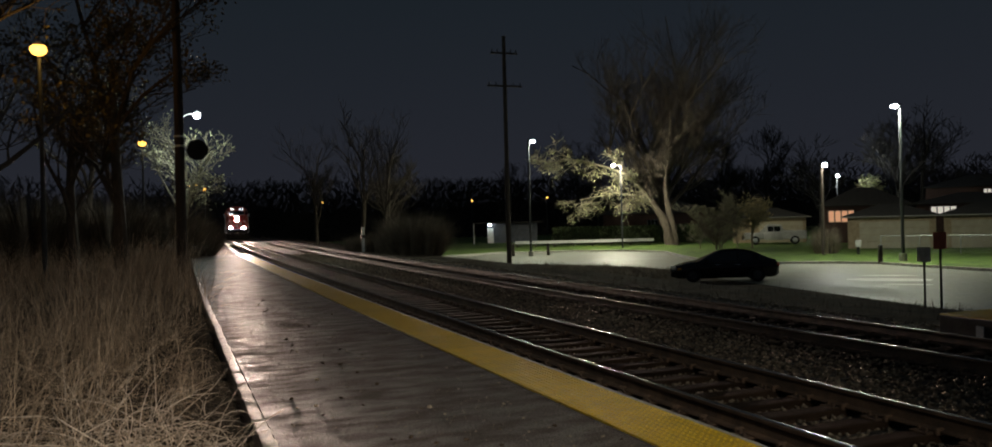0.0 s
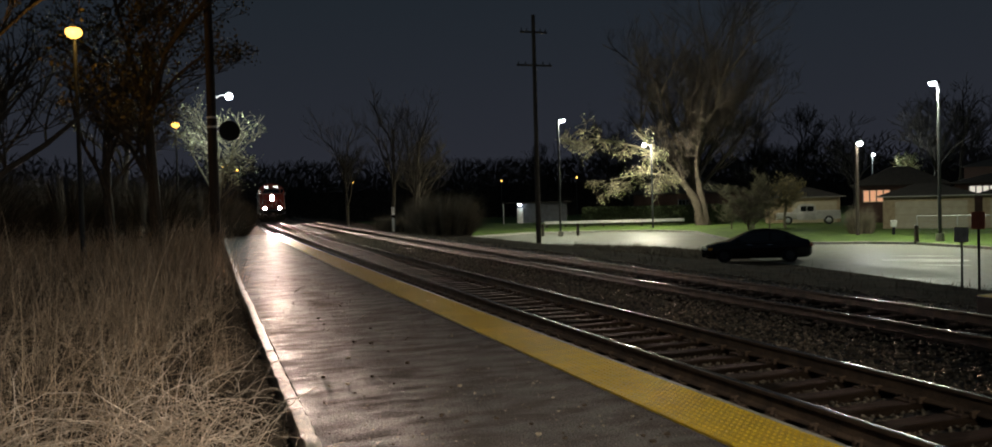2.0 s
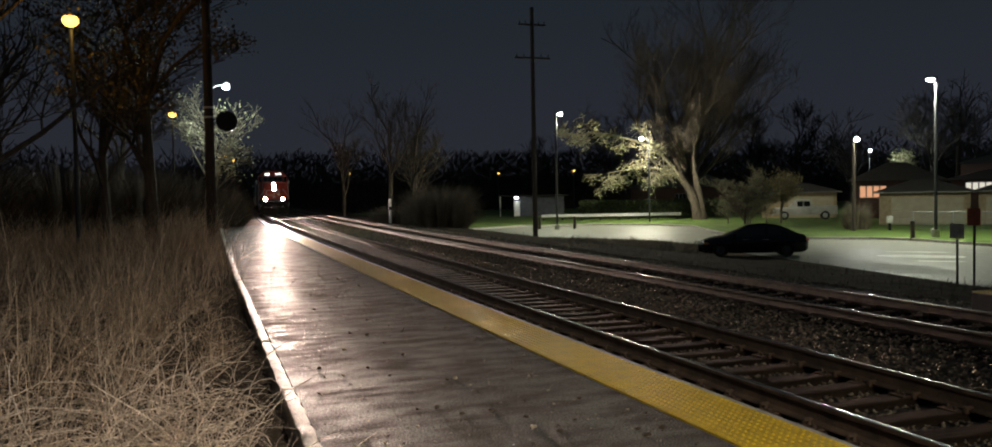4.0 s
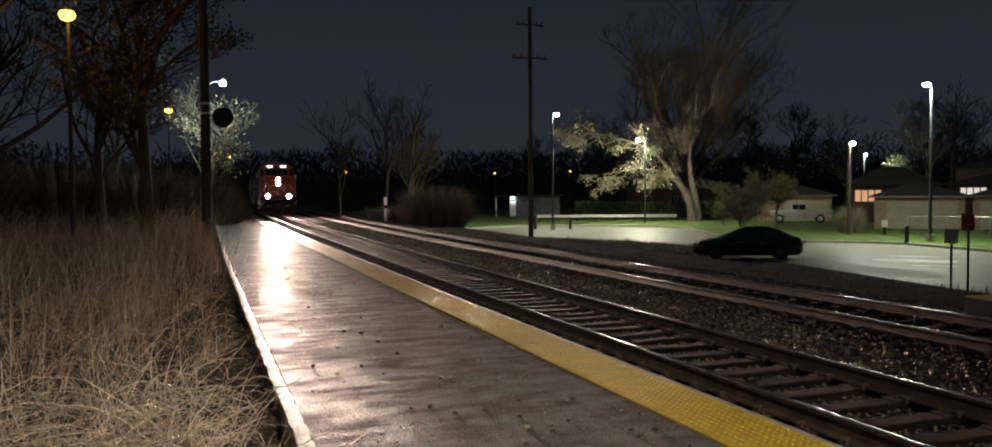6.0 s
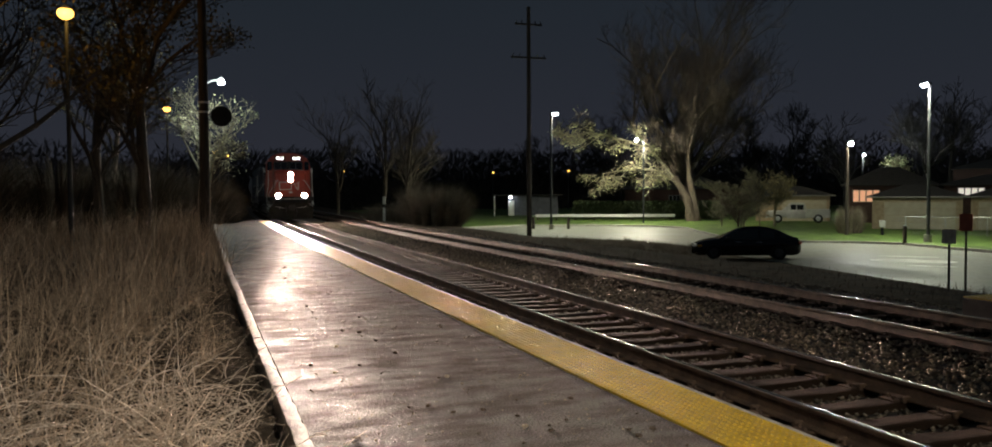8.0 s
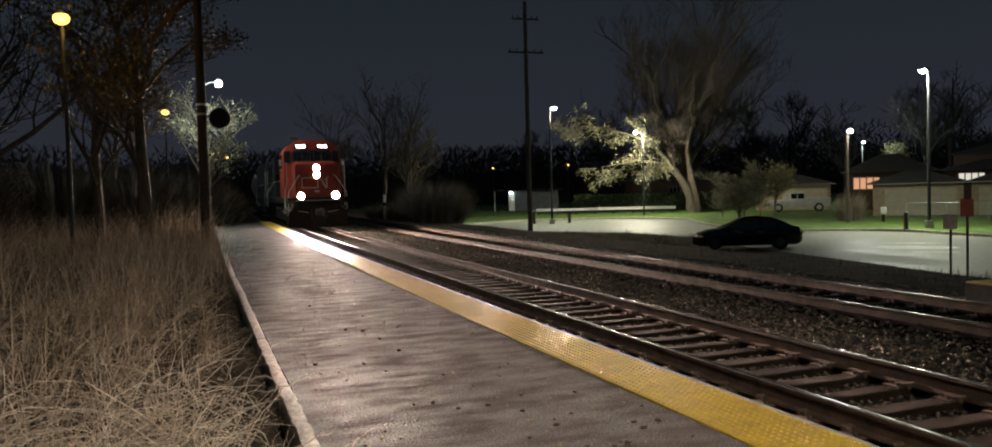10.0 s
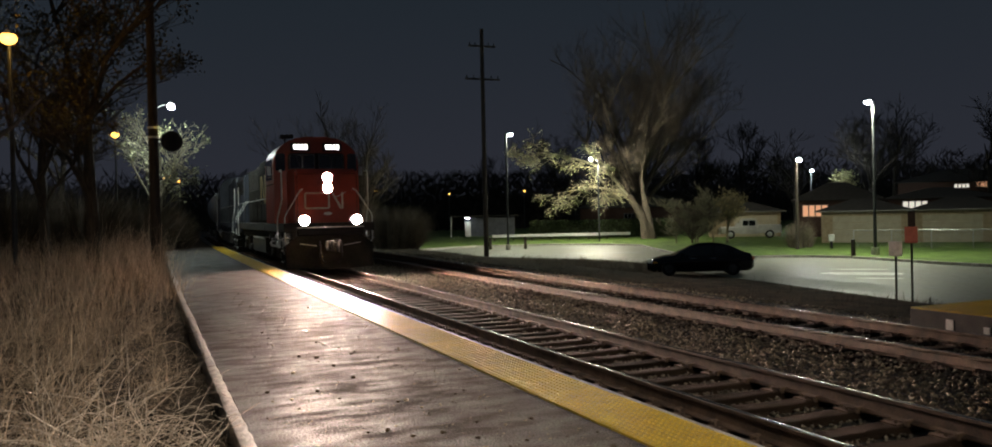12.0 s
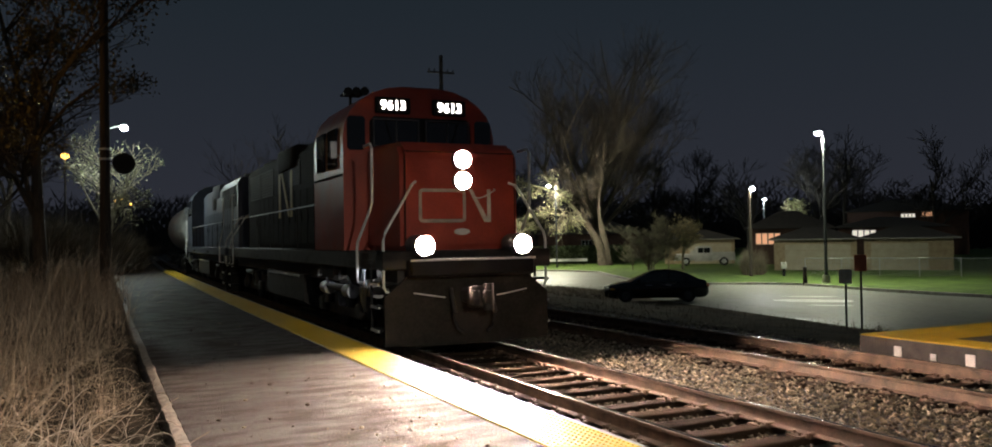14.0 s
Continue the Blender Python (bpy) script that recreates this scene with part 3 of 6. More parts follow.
def locomotive(name, label, lead):
    L = thing(name, None, label, "locomotive", "locomotives")
    hood_mat = M_SOOT if lead else M_GREY
    front_mat = M_RED if lead else M_GREY
    # frame with sill and walkway
    bm = BM()
    box(bm, -1.5, 1.5, -8.75, 8.75, 1.32, 1.62, 0.02)
    box(bm, -1.2, 1.2, -8.6, 8.6, 1.0, 1.32)
    part("frame", bm, M_DIRT if lead else M_GREY, L, "black side sill")
    # fuel tank
    bm = BM()
    profile(bm, [(-1.35, 0.45), (-1.1, 0.28), (1.1, 0.28), (1.35, 0.45), (1.35, 1.05), (-1.35, 1.05)], -2.4, 2.2)
    part("fuel_tank", bm, M_DIRT, L)
    truck(L, -5.2)
    truck(L, 5.2)
    # long hood
    bm = BM()
    profile(bm, [(-0.92, 1.62), (-0.92, 4.0), (-0.78, 4.2), (0.78, 4.2), (0.92, 4.0), (0.92, 1.62)], -4.2, 8.0)
    hood = part("hood", bm, hood_mat, L, "black long hood with doors" if lead else "blue-grey long hood")
    # doors on the hood
    for s in (-1, 1):
        for i in range(14):
            y0 = -3.9 + i * 0.74
            bm = BM()
            box(bm, s * 0.92 - 0.012, s * 0.92 + 0.012, y0, y0 + 0.69, 1.75, 3.1, 0.008)
            box(bm, s * 0.94 - 0.012, s * 0.94 + 0.012, y0 + 0.58, y0 + 0.62, 2.3, 2.5, 0.004)
            part("hood_door", bm, hood_mat, hood)
        for y0, y1, z0, z1 in ((3.4, 5.4, 3.15, 3.95), (5.5, 7.5, 3.15, 3.95), (-0.2, 1.2, 3.25, 3.9)):
            bm = BM()
            for k in range(10):
                zz = z0 + (z1 - z0) * k / 10
                box(bm, s * 0.92 - 0.02, s * 0.92 + 0.03, y0, y1, zz, zz + (z1 - z0) * 0.06)
            part("radiator_grille", bm, M_DIRT, hood)
    # roof fans, exhaust stack, dynamic-brake blister
    for y in (4.4, 5.7, 7.0):
        bm = BM()
        rod(bm, (0, y, 4.18), (0, y, 4.38), 0.6, 0.58, 24)
        part("radiator_fan", bm, M_DIRT, hood)
    bm = BM()
    box(bm, -0.97, 0.97, 0.2, 2.6, 3.7, 4.3, 0.08, 2)
    part("brake_blister", bm, M_SOOT if lead else hood_mat, hood)
    bm = BM()
    box(bm, -0.2, 0.2, -1.6, -1.0, 4.18, 4.55, 0.03)
    part("exhaust_stack", bm, M_DIRT, hood)
    # wide cab with sloped roof shoulders
    cab_half = [(1.5, 1.62), (1.5, 3.72), (1.46, 3.95), (1.36, 4.17), (1.18, 4.36), (0.95, 4.51), (0.68, 4.61), (0.35, 4.66)]
    cab_out = [(-x, z) for x, z in cab_half] + [(x, z) for x, z in reversed(cab_half)]
    bm = BM()
    profile(bm, cab_out, -6.5, -4.2)
    cab = part("cab", bm, front_mat, L, "orange-red wide cab")
    bm = BM()
    profile(bm, [(-1.0, 3.5), (-1.0, 3.98), (-0.92, 4.08), (0.92, 4.08), (1.0, 3.98), (1.0, 3.5)], -6.54, -6.5)
    part("window_band", bm, M_BLACK, cab, "black band round the windscreens")
    for s in (-1, 1):
        bm = BM()
        box(bm, min(s * 0.08, s * 0.94), max(s * 0.08, s * 0.94), -6.57, -6.53, 3.53, 4.02, 0.02)
        part("windscreen", bm, M_GLASS, cab, "dark windscreen")
        # outer window beside the nose, with round corners
        bm = BM()
        ring = [(s * 1.26 + cx + 0.07 * math.cos(radians(w)), cz + 0.07 * math.sin(radians(w))) for cx, cz, a0 in ((0.1, 4.0, 0), (-0.1, 4.0, 90), (-0.1, 3.52, 180), (0.1, 3.52, 270)) for w in (a0, a0 + 30, a0 + 60, a0 + 90)]
        profile(bm, ring, -6.53, -6.49)
        part("outer_window", bm, M_GLASS, cab, "dark round-cornered front window")
        bm = BM()
        box(bm, s * 1.62 - 0.07, s * 1.62 + 0.07, -6.3, -6.26, 3.3, 3.62, 0.015)
        rod(bm, (s * 1.49, -6.28, 3.36), (s * 1.6, -6.28, 3.36), 0.012, n=6)
        part("mirror", bm, M_STEEL, cab, "small side mirror")
        bm = BM()
        box(bm, s * 1.5 - 0.02, s * 1.5 + 0.02, -6.1, -5.4, 3.15, 3.9, 0.015)
        part("side_window", bm, M_GLASS, cab)
        bm = BM()
        box(bm, s * 1.5 - 0.025, s * 1.5 + 0.025, -5.2, -4.5, 3.15, 3.9, 0.015)
        part("side_window", bm, M_GLASS, cab)
        # number boards
        bm = BM()
        box(bm, s * 0.56 - 0.34, s * 0.56 + 0.34, -6.58, -6.5, 4.14, 4.44, 0.02)
        board = part("number_board", bm, M_BLACK, cab, "black board with lit numerals")
        if lead:
            digits("9613", 0.25, pose(s * 0.56, -6.585, 4.28, 90, 0, 0), G_BOARD, board)
    # bell, horn and aerials on the cab roof
    bm = BM()
    for i, dx in enumerate((-0.25, -0.1, 0.05)):
        rod(bm, (dx - 0.7, -4.5, 4.78), (dx - 0.7, -4.9 - 0.08 * i, 4.8), 0.03, 0.09, 10)
    rod(bm, (-0.8, -4.5, 4.5), (-0.8, -4.5, 4.8), 0.03)
    box(bm, -1.0, -0.6, -4.55, -4.45, 4.76, 4.8)
    part("horn", bm, M_DIRT, cab)
    # nose
    bm = BM()
    profile(bm, [(-8.42, 1.62), (-8.42, 3.2), (-8.24, 3.42), (-6.5, 3.5), (-6.5, 1.62)], -1.06, 1.06, "x")
    bmesh.ops.bevel(bm, geom=[e for e in bm.edges], offset=0.08, segments=2, affect="EDGES")
    nose = part("nose", bm, front_mat, L, "orange-red nose")
    if lead:
        # angular pale mark across the nose, as a plain bent band
        bm = BM()
        y = -8.432
        outer, inner = [], []
        for cx, cz, a0 in ((0.0, 2.56, 0), (-0.69, 2.56, 90), (-0.69, 2.15, 180), (0.0, 2.15, 270)):
            for k in range(5):
                w = radians(a0 + 22.5 * k)
                outer.append(bm.verts.new((cx + 0.075 * math.cos(w), y, cz + 0.075 * math.sin(w))))
                inner.append(bm.verts.new((cx + 0.02 * math.cos(w), y, cz + 0.02 * math.sin(w))))
        for k in range(20):
            bm.faces.new((outer[k], outer[(k + 1) % 20], inner[(k + 1) % 20], inner[k]))
        bmesh.ops.solidify(bm, geom=list(bm.faces), thickness=0.008)
        profile(bm, [(0.13, 2.63), (0.19, 2.63), (0.46, 2.16), (0.46, 2.08), (0.41, 2.08)], y - 0.006, y + 0.004)
        box(bm, 0.465, 0.53, y - 0.006, y + 0.004, 2.08, 2.63)
        part("painted_mark", bm, M_SIGN, nose, "pale painted band on the nose")
    if lead:
        open_holes(nose, [((0, -8.7, z), (0, -7.3, z), 0.165) for z in (2.77, 3.12)])
    for z in (2.77, 3.12):
        if lead:
            lamp_unit("headlight", L, 0, -8.47, z, 0.142, 0.95, 0.05, G_BEAM, G_HEADLENS)
    bm = BM()
    box(bm, -0.2, 0.2, -8.5, -8.3, 2.6, 3.3, 0.04)
    if not lead:
        part("headlight_box", bm, M_DARKSTEEL, L)
    else:
        bm.free()
    # front and rear platforms with anticlimber, pilot and steps
    for e in (-1, 1):
        bm = BM()
        box(bm, -1.5, 1.5, e * 8.75 if e < 0 else 8.4, -8.4 if e < 0 else 8.75, 1.45, 1.62, 0.02)
        box(bm, -1.1, 1.1, min(e * 8.95, e * 8.7), max(e * 8.95, e * 8.7), 1.2, 1.5, 0.04)
        part("anticlimber", bm, M_BLACK, L)
        bm = BM()
        profile(bm, [(-1.45, 0.12), (-1.45, 0.9), (-1.0, 1.25), (1.0, 1.25), (1.45, 0.9), (1.45, 0.12), (0.5, 0.08), (-0.5, 0.08)], min(e * 8.7, e * 8.62), max(e * 8.7, e * 8.62))
        part("pilot", bm, M_SOOT, L, "black snowplough pilot")
        bm = BM()
        box(bm, -0.16, 0.16, min(e * 9.15, e * 8.6), max(e * 9.15, e * 8.6), 0.76, 1.0, 0.04)
        box(bm, -0.2, 0.14, min(e * 9.18, e * 9.02), max(e * 9.18, e * 9.02), 0.7, 1.04, 0.05, 2)
        box(bm, -0.21, -0.07, min(e * 9.34, e * 9.12), max(e * 9.34, e * 9.12), 0.74, 1.0, 0.05, 2)
        rod(bm, (0.13, e * 9.17, 0.66), (0.13, e * 9.17, 1.08), 0.085, n=12)
        box(bm, 0.0, 0.15, min(e * 9.3, e * 9.18), max(e * 9.3, e * 9.18), 0.76, 0.98, 0.04, 2)
        rod(bm, (0.35, e * 8.75, 1.0), (0.35, e * 8.95, 0.6), 0.035)
        rod(bm, (-0.35, e * 8.75, 1.0), (-0.35, e * 8.95, 0.6), 0.035)
        part("coupler", bm, M_DIRT, L, "rusty knuckle coupler")
        for s in (-1, 1):
            bm = BM()
            pipe(bm, [(s * 0.3, e * 8.72, 0.86), (s * 0.34, e * 8.86, 0.8), (s * 0.36, e * 8.9, 0.55), (s * 0.3, e * 8.92, 0.36), (s * 0.2, e * 8.94, 0.3)], 0.026)
            part("air_hose", bm, M_RUBBER, L, "black rubber brake hose")
        bm = BM()
        box(bm, -1.1, 1.1, min(e * 8.962, e * 8.95), max(e * 8.962, e * 8.95), 1.455, 1.485, 0.003)
        part("deck_edge", bm, M_WHITE, L, "pale edge strip of the anticlimber")
        for s in (-1, 1):
            bm = BM()
            for k, z in enumerate((0.35, 0.72, 1.08)):
                y0 = e * (8.2 - 0.02 * k)
                box(bm, min(s * 1.52, s * 1.15), max(s * 1.52, s * 1.15), min(y0, y0 + e * 0.42), max(y0, y0 + e * 0.42), z, z + 0.035)
            box(bm, s * 1.50 - 0.015, s * 1.50 + 0.015, min(e * 8.18, e * 8.14), max(e * 8.18, e * 8.14), 0.3, 1.4)
            part("step_well", bm, M_BLACK, L, "black steps with pale edges")
            for z in (0.35, 0.72, 1.08):
                bm = BM()
                box(bm, s * 1.52 - 0.012, s * 1.52 + 0.012, min(e * 8.2, e * 8.62), max(e * 8.2, e * 8.62), z - 0.01, z + 0.03)
                part("step_edge", bm, M_WHITE, L)
            railing(L, [(s * 1.45, e * 7.66, 3.38), (s * 1.45, e * 8.02, 3.39), (s * 1.45, e * 8.1, 3.31), (s * 1.45, e * 8.1, 2.42), (s * 1.47, e * 8.02, 2.28), (s * 1.53, e * 7.5, 1.78), (s * 1.53, e * 7.45, 1.66), (s * 1.53, e * 7.45, 1.16), (s * 1.53, e * 7.52, 1.09), (s * 1.53, e * 7.85, 1.09)])
            railing(L, [(s * 0.84, e * 8.5, 2.74), (s * 0.93, e * 8.6, 2.69), (s * 1.42, e * 8.66, 1.9), (s * 1.45, e * 8.66, 1.78), (s * 1.45, e * 8.66, 1.05), (s * 1.41, e * 8.66, 0.98), (s * 1.34, e * 8.66, 0.96)])
            bm = BM()
            pipe(bm, [(s * 0.46, e * 8.78, 0.86), (s * 0.7, e * 8.8, 0.9), (s * 1.0, e * 8.8, 0.95)], 0.011, 6)
            part("cut_lever", bm, M_WHITE, L, "pale uncoupling lever")
    # air tanks, pipes and hoses under the sill
    for s in (-1, 1):
        bm = BM()
        rod(bm, (s * 1.22, -7.7, 0.98), (s * 1.22, -7.25, 0.98), 0.17, n=16)
        part("air_tank", bm, M_STEEL, L)
        for k in range(3):
            bm = BM()
            pipe(bm, [(s * 1.36, -7.2 - 0.16 * k, 1.3), (s * 1.42, -7.25 - 0.18 * k, 1.0), (s * 1.36, -7.1 - 0.1 * k, 0.75), (s * 1.25, -6.9, 0.55)], 0.022)
            part("air_hose", bm, M_STEEL, L, "bright metal air hose")
        bm = BM()
        box(bm, s * 1.33 - 0.04, s * 1.33 + 0.04, -2.0, 1.9, 0.98, 1.04, 0.01)
        part("tank_edge", bm, M_STEEL, L)
        for y in (-8.0, -7.0, -3.2, 3.0, 7.0):
            bm = BM()
            box(bm, s * 1.5 - 0.01, s * 1.5 + 0.02, y - 0.3, y + 0.3, 1.40, 1.48, 0.005)
            part("sill_plate", bm, M_DIRT, L)
    for s in (-1, 1):
        railing(L, [(s * 1.46, -4.1, 2.55), (s * 1.46, 8.1, 2.55)], "handrail along the walkway", 0.016)
        for i in range(8):
            y = -4.0 + i * 1.7
            bm = BM()
            rod(bm, (s * 1.46, y, 1.6), (s * 1.46, y, 2.56), 0.013, n=8)
            part("handrail_post", bm, M_DIRT, L)
        if lead:
            lamp_unit("ditch_light", L, s * 0.86, -8.93, 1.70, 0.15, 0.42, 0.05, G_DITCH, G_DITCHLENS)
            bm = BM()
            box(bm, s * 0.86 - 0.05, s * 0.86 + 0.05, -8.85, -8.7, 1.5, 1.66, 0.01)
            part("lamp_bracket", bm, M_BLACK, L)
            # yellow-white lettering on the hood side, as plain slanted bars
            bm = BM()
            for y0, y1 in ((2.3, 2.6), (0.75, 1.0)):
                box(bm, s * 0.938 - 0.004, s * 0.938 + 0.004, y0, y1, 2.45, 3.68)
            profile(bm, [(2.27, 3.68), (2.0, 3.68), (1.03, 2.45), (1.3, 2.45)], s * 0.934, s * 0.942, "x")
            part("painted_mark", bm, M_LETTER, hood, "plain faded yellow bars painted on the hood side")
    if lead:
        railing(L, [(0.16, -8.5, 2.49), (0.3, -8.52, 2.48), (0.44, -8.52, 2.53), (0.58, -8.52, 2.62), (0.6, -8.42, 2.64)], "thin grab rail on the nose", 0.011)
        bm = BM()
        rod(bm, (0, -8.44, 1.92), (0, -8.42, 1.92), 0.14, n=18)
        bmesh.ops.scale(bm, vec=(1, 1, 0.4), space=Matrix.Translation((0, 0, -1.92)), verts=bm.verts)
        part("oval_plate", bm, M_WHITE, L, "small white oval plate")
        # seams of the nose panels
        for x0, x1, z0, z1 in ((-1.0, -0.985, 1.75, 3.2), (0.985, 1.0, 1.75, 3.2), (-1.0, 1.0, 3.24, 3.255)):
            bm = BM()
            box(bm, x0, x1, -8.428, -8.418, z0, z1, 0.002)
            part("panel_seam", bm, M_SOOT, nose)
        for s in (-1, 1):
            # frames, wiper and sill of the windscreens
            bm = BM()
            for x0, x1, z0, z1 in ((0.06, 0.96, 3.51, 3.54), (0.06, 0.96, 4.01, 4.04), (0.06, 0.09, 3.54, 4.01), (0.93, 0.96, 3.54, 4.01), (0.49, 0.52, 3.54, 4.01)):
                box(bm, min(s * x0, s * x1), max(s * x0, s * x1), -6.59, -6.555, z0, z1, 0.004)
            part("window_frame", bm, M_DARKSTEEL, cab)
            bm = BM()
            pipe(bm, [(s * 0.72, -6.6, 4.02), (s * 0.66, -6.605, 3.78), (s * 0.6, -6.605, 3.62)], 0.008, 6)
            part("wiper", bm, M_BLACK, cab)
            bm = BM()
            box(bm, s * 1.505 - 0.008, s * 1.505 + 0.008, -6.45, -4.25, 2.98, 3.02, 0.003)
            part("trim_strip", bm, M_SOOT, cab)
            # brake cylinders and rigging on the leading truck, lit by the ground lamp
            for y in (-6.05, -4.35):
                bm = BM()
                rod(bm, (s * 1.27, y - 0.2, 0.86), (s * 1.27, y + 0.2, 0.86), 0.13, n=14)
                rod(bm, (s * 1.27, y + 0.2, 0.86), (s * 1.27, y + 0.46, 0.8), 0.035, n=8)
                part("brake_cylinder", bm, M_STEEL, L, "pale brake cylinder")
                bm = BM()
                pipe(bm, [(s * 1.3, y - 0.25, 0.9), (s * 1.38, y - 0.4, 1.02), (s * 1.36, y - 0.1, 1.14), (s * 1.4, y + 0.3, 1.08), (s * 1.34, y + 0.5, 1.2)], 0.02, 8)
                part("brake_pipe", bm, M_STEEL, L)
            bm = BM()
            box(bm, s * 1.3 - 0.05, s * 1.3 + 0.05, -5.1, -5.0, 1.27, 1.31, 0.01)
            part("ground_lamp", bm, G_STEP, L, "small lit ground lamp over the truck")
            bm = BM()
            box(bm, s * 1.45 - 0.008, s * 1.45 + 0.008, -5.5, -4.6, 1.08, 1.32, 0.004)
            box(bm, min(s * 1.12, s * 1.44), max(s * 1.12, s * 1.44), -5.5, -5.485, 1.14, 1.32, 0.004)
            part("lamp_skirt", bm, M_SOOT, L)
        for s in (-1, 1):
            bm = BM()
            box(bm, s * 1.36 - 0.05, s * 1.36 + 0.05, -7.62, -7.52, 1.26, 1.3, 0.01)
            step = part("step_lamp", bm, G_STEP, L, "small lit step lamp under the sill")
            bm = BM()
            box(bm, s * 1.36 - 0.09, s * 1.36 + 0.09, -7.69, -7.66, 1.14, 1.32, 0.01)
            part("lamp_shield", bm, M_BLACK, step)
    if not lead:
        bm = BM()
        box(bm, -1.53, -1.49, 8.3, 8.4, 1.2, 1.3)
        part("marker_lamp", bm, G_SMALL, L, "small lit step lamp")
    return L


def tank_car():
    t = thing("tank_car", None, "pale cylindrical railway tank car", "tank car")
    bm = BM()
    n = 32
    prof = [(-7.6, 0.0), (-7.55, 0.6), (-7.35, 1.1), (-7.0, 1.42), (-6.6, 1.52), (6.6, 1.52), (7.0, 1.42), (7.35, 1.1), (7.55, 0.6), (7.6, 0.0)]
    rings = [[bm.verts.new((r * math.cos(6.2832 * k / n), y, 2.75 + r * math.sin(6.2832 * k / n))) for k in range(n)] for y, r in prof[1:-1]]
    for a, b in zip(rings, rings[1:]):
        for k in range(n):
            bm.faces.new((a[k], a[(k + 1) % n], b[(k + 1) % n], b[k]))
    bm.faces.new(rings[0])
    bm.faces.new(rings[-1][::-1])
    part("tank", bm, M_TANK, t)
    bm = BM()
    box(bm, -1.4, 1.4, -8.2, -6.4, 1.0, 1.2)
    box(bm, -1.4, 1.4, 6.4, 8.2, 1.0, 1.2)
    box(bm, -0.3, 0.3, -8.6, 8.6, 0.85, 1.2)
    part("underframe", bm, M_BLACK, t)
    bm = BM()
    rod(bm, (0, 0, 4.2), (0, 0, 4.7), 0.5, n=20)
    part("dome_hatch", bm, M_TANK, t)
    truck(t, -6)
    truck(t, 6)
    return t


lead_loco = locomotive("locomotive", "orange-red and black diesel freight locomotive, headlights lit", True)
trail_loco = locomotive("locomotive", "grimy blue-grey trailing diesel locomotive", False)
tank = tank_car()


def motions():
    speed, front_at_end = 7.6, 12.3
    for ob, behind, turn in ((lead_loco, 9.1, 0), (trail_loco, 9.1 + 18.5, 180), (tank, 9.1 + 18.5 + 18.0, 0)):
        rows = []
        for i in range(15):
            y = front_at_end + speed * (14 - i) + behind
            rows.append((float(i), pose(5.57 + bend(y), y, RAIL_TOP, 0, 0, heading(y) + turn)))
        walk(ob, rows)

# ---- second platform beyond the tracks ----
far_platform = thing("platform", None, "dark timber-faced platform with yellow tactile edge", "platform", kind="structure")
bm = BM()
box(bm, 11.4, 15.2, -14, 10.0, -0.75, -0.09, 0.01)
part("platform_body", bm, M_DIRT, far_platform)
bm = BM()
box(bm, 12.05, 15.2, -14, 8.9, -0.09, -0.078)
part("deck", bm, M_PLAT, far_platform)
for i in range(18):
    ob = new("tactile_tile", TILE)
    ob.parent = far_platform
    ob.matrix_basis = pose(11.71, 9.69 - 0.61 * i, -0.07)
for i in range(5):
    ob = new("tactile_tile", TILE)
    ob.parent = far_platform
    ob.matrix_basis = pose(12.32 + 0.61 * i, 9.69, -0.07)
    ob = new("tactile_tile", TILE)
    ob.parent = far_platform
    ob.matrix_basis = pose(12.32 + 0.61 * i, 9.08, -0.07)
for y, w, h in ((9.27, 0.13, 0.2), (8.65, 0.10, 0.1), (8.05, 0.15, 0.22), (6.4, 0.15, 0.22)):
    bm = BM()
    box(bm, 11.385, 11.405, y - w / 2, y + w / 2, -0.3 - h / 2, -0.3 + h / 2, 0.003)
    part("white_plate", bm, M_WHITE, far_platform)

# ---- parking lot, kerb and lawn ----
kerb_line = [(37.0, 2), (37.0, 31), (37.9, 37.3), (36.9, 39.6), (33.2, 42.4), (33.6, 49), (36.5, 56), (39.0, 61.5), (38.4, 66.5), (35.0, 70.8), (28.3, 73.0), (22.0, 70.0)]
lot = [(20.8, 2)] + kerb_line + [(20.4, 66), (20.6, 62), (22.2, 55.5), (25.0, 51.0), (26.7, 47.0), (26.8, 42.5), (25.2, 37.0), (24.3, 32.0), (23.4, 26.0), (22.4, 20.0)]
bm = BM()
bm.faces.new([bm.verts.new((x, y, LOT_Z)) for x, y in lot])
bmesh.ops.triangulate(bm, faces=bm.faces)
part("parking_lot", bm, M_LOT, None, smooth=False)
tagged(bpy.data.objects["parking_lot"], "damp pale asphalt parking lot", "parking lot", kind="structure")
bm = BM()
for (xa, ya), (xb, yb) in zip(kerb_line, kerb_line[1:]):
    d = Vector((xb - xa, yb - ya, 0))
    m = Matrix.Translation(((xa + xb) / 2, (ya + yb) / 2, LOT_Z)) @ Matrix.Rotation(math.atan2(d.y, d.x), 4, "Z")
    n0 = len(bm.verts)
    box(bm, -d.length / 2 - 0.05, d.length / 2 + 0.05, -0.16, 0.0, -0.1, 0.15, 0.02)
    bm.verts.ensure_lookup_table()
    bmesh.ops.transform(bm, verts=bm.verts[n0:], matrix=m)
part("kerb", bm, M_CONC)
tagged(bpy.data.objects["kerb"], "pale concrete kerb round the lot", "kerb", kind="structure")
lawn_out = kerb_line + [(18.5, 74), (18, 150), (130, 150), (130, 2)]
bm = BM()
bm.faces.new([bm.verts.new((x + 0.02, y, LOT_Z + 0.14)) for x, y in lawn_out])
bmesh.ops.triangulate(bm, faces=bm.faces)
part("lawn", bm, M_LAWN, None, smooth=False)
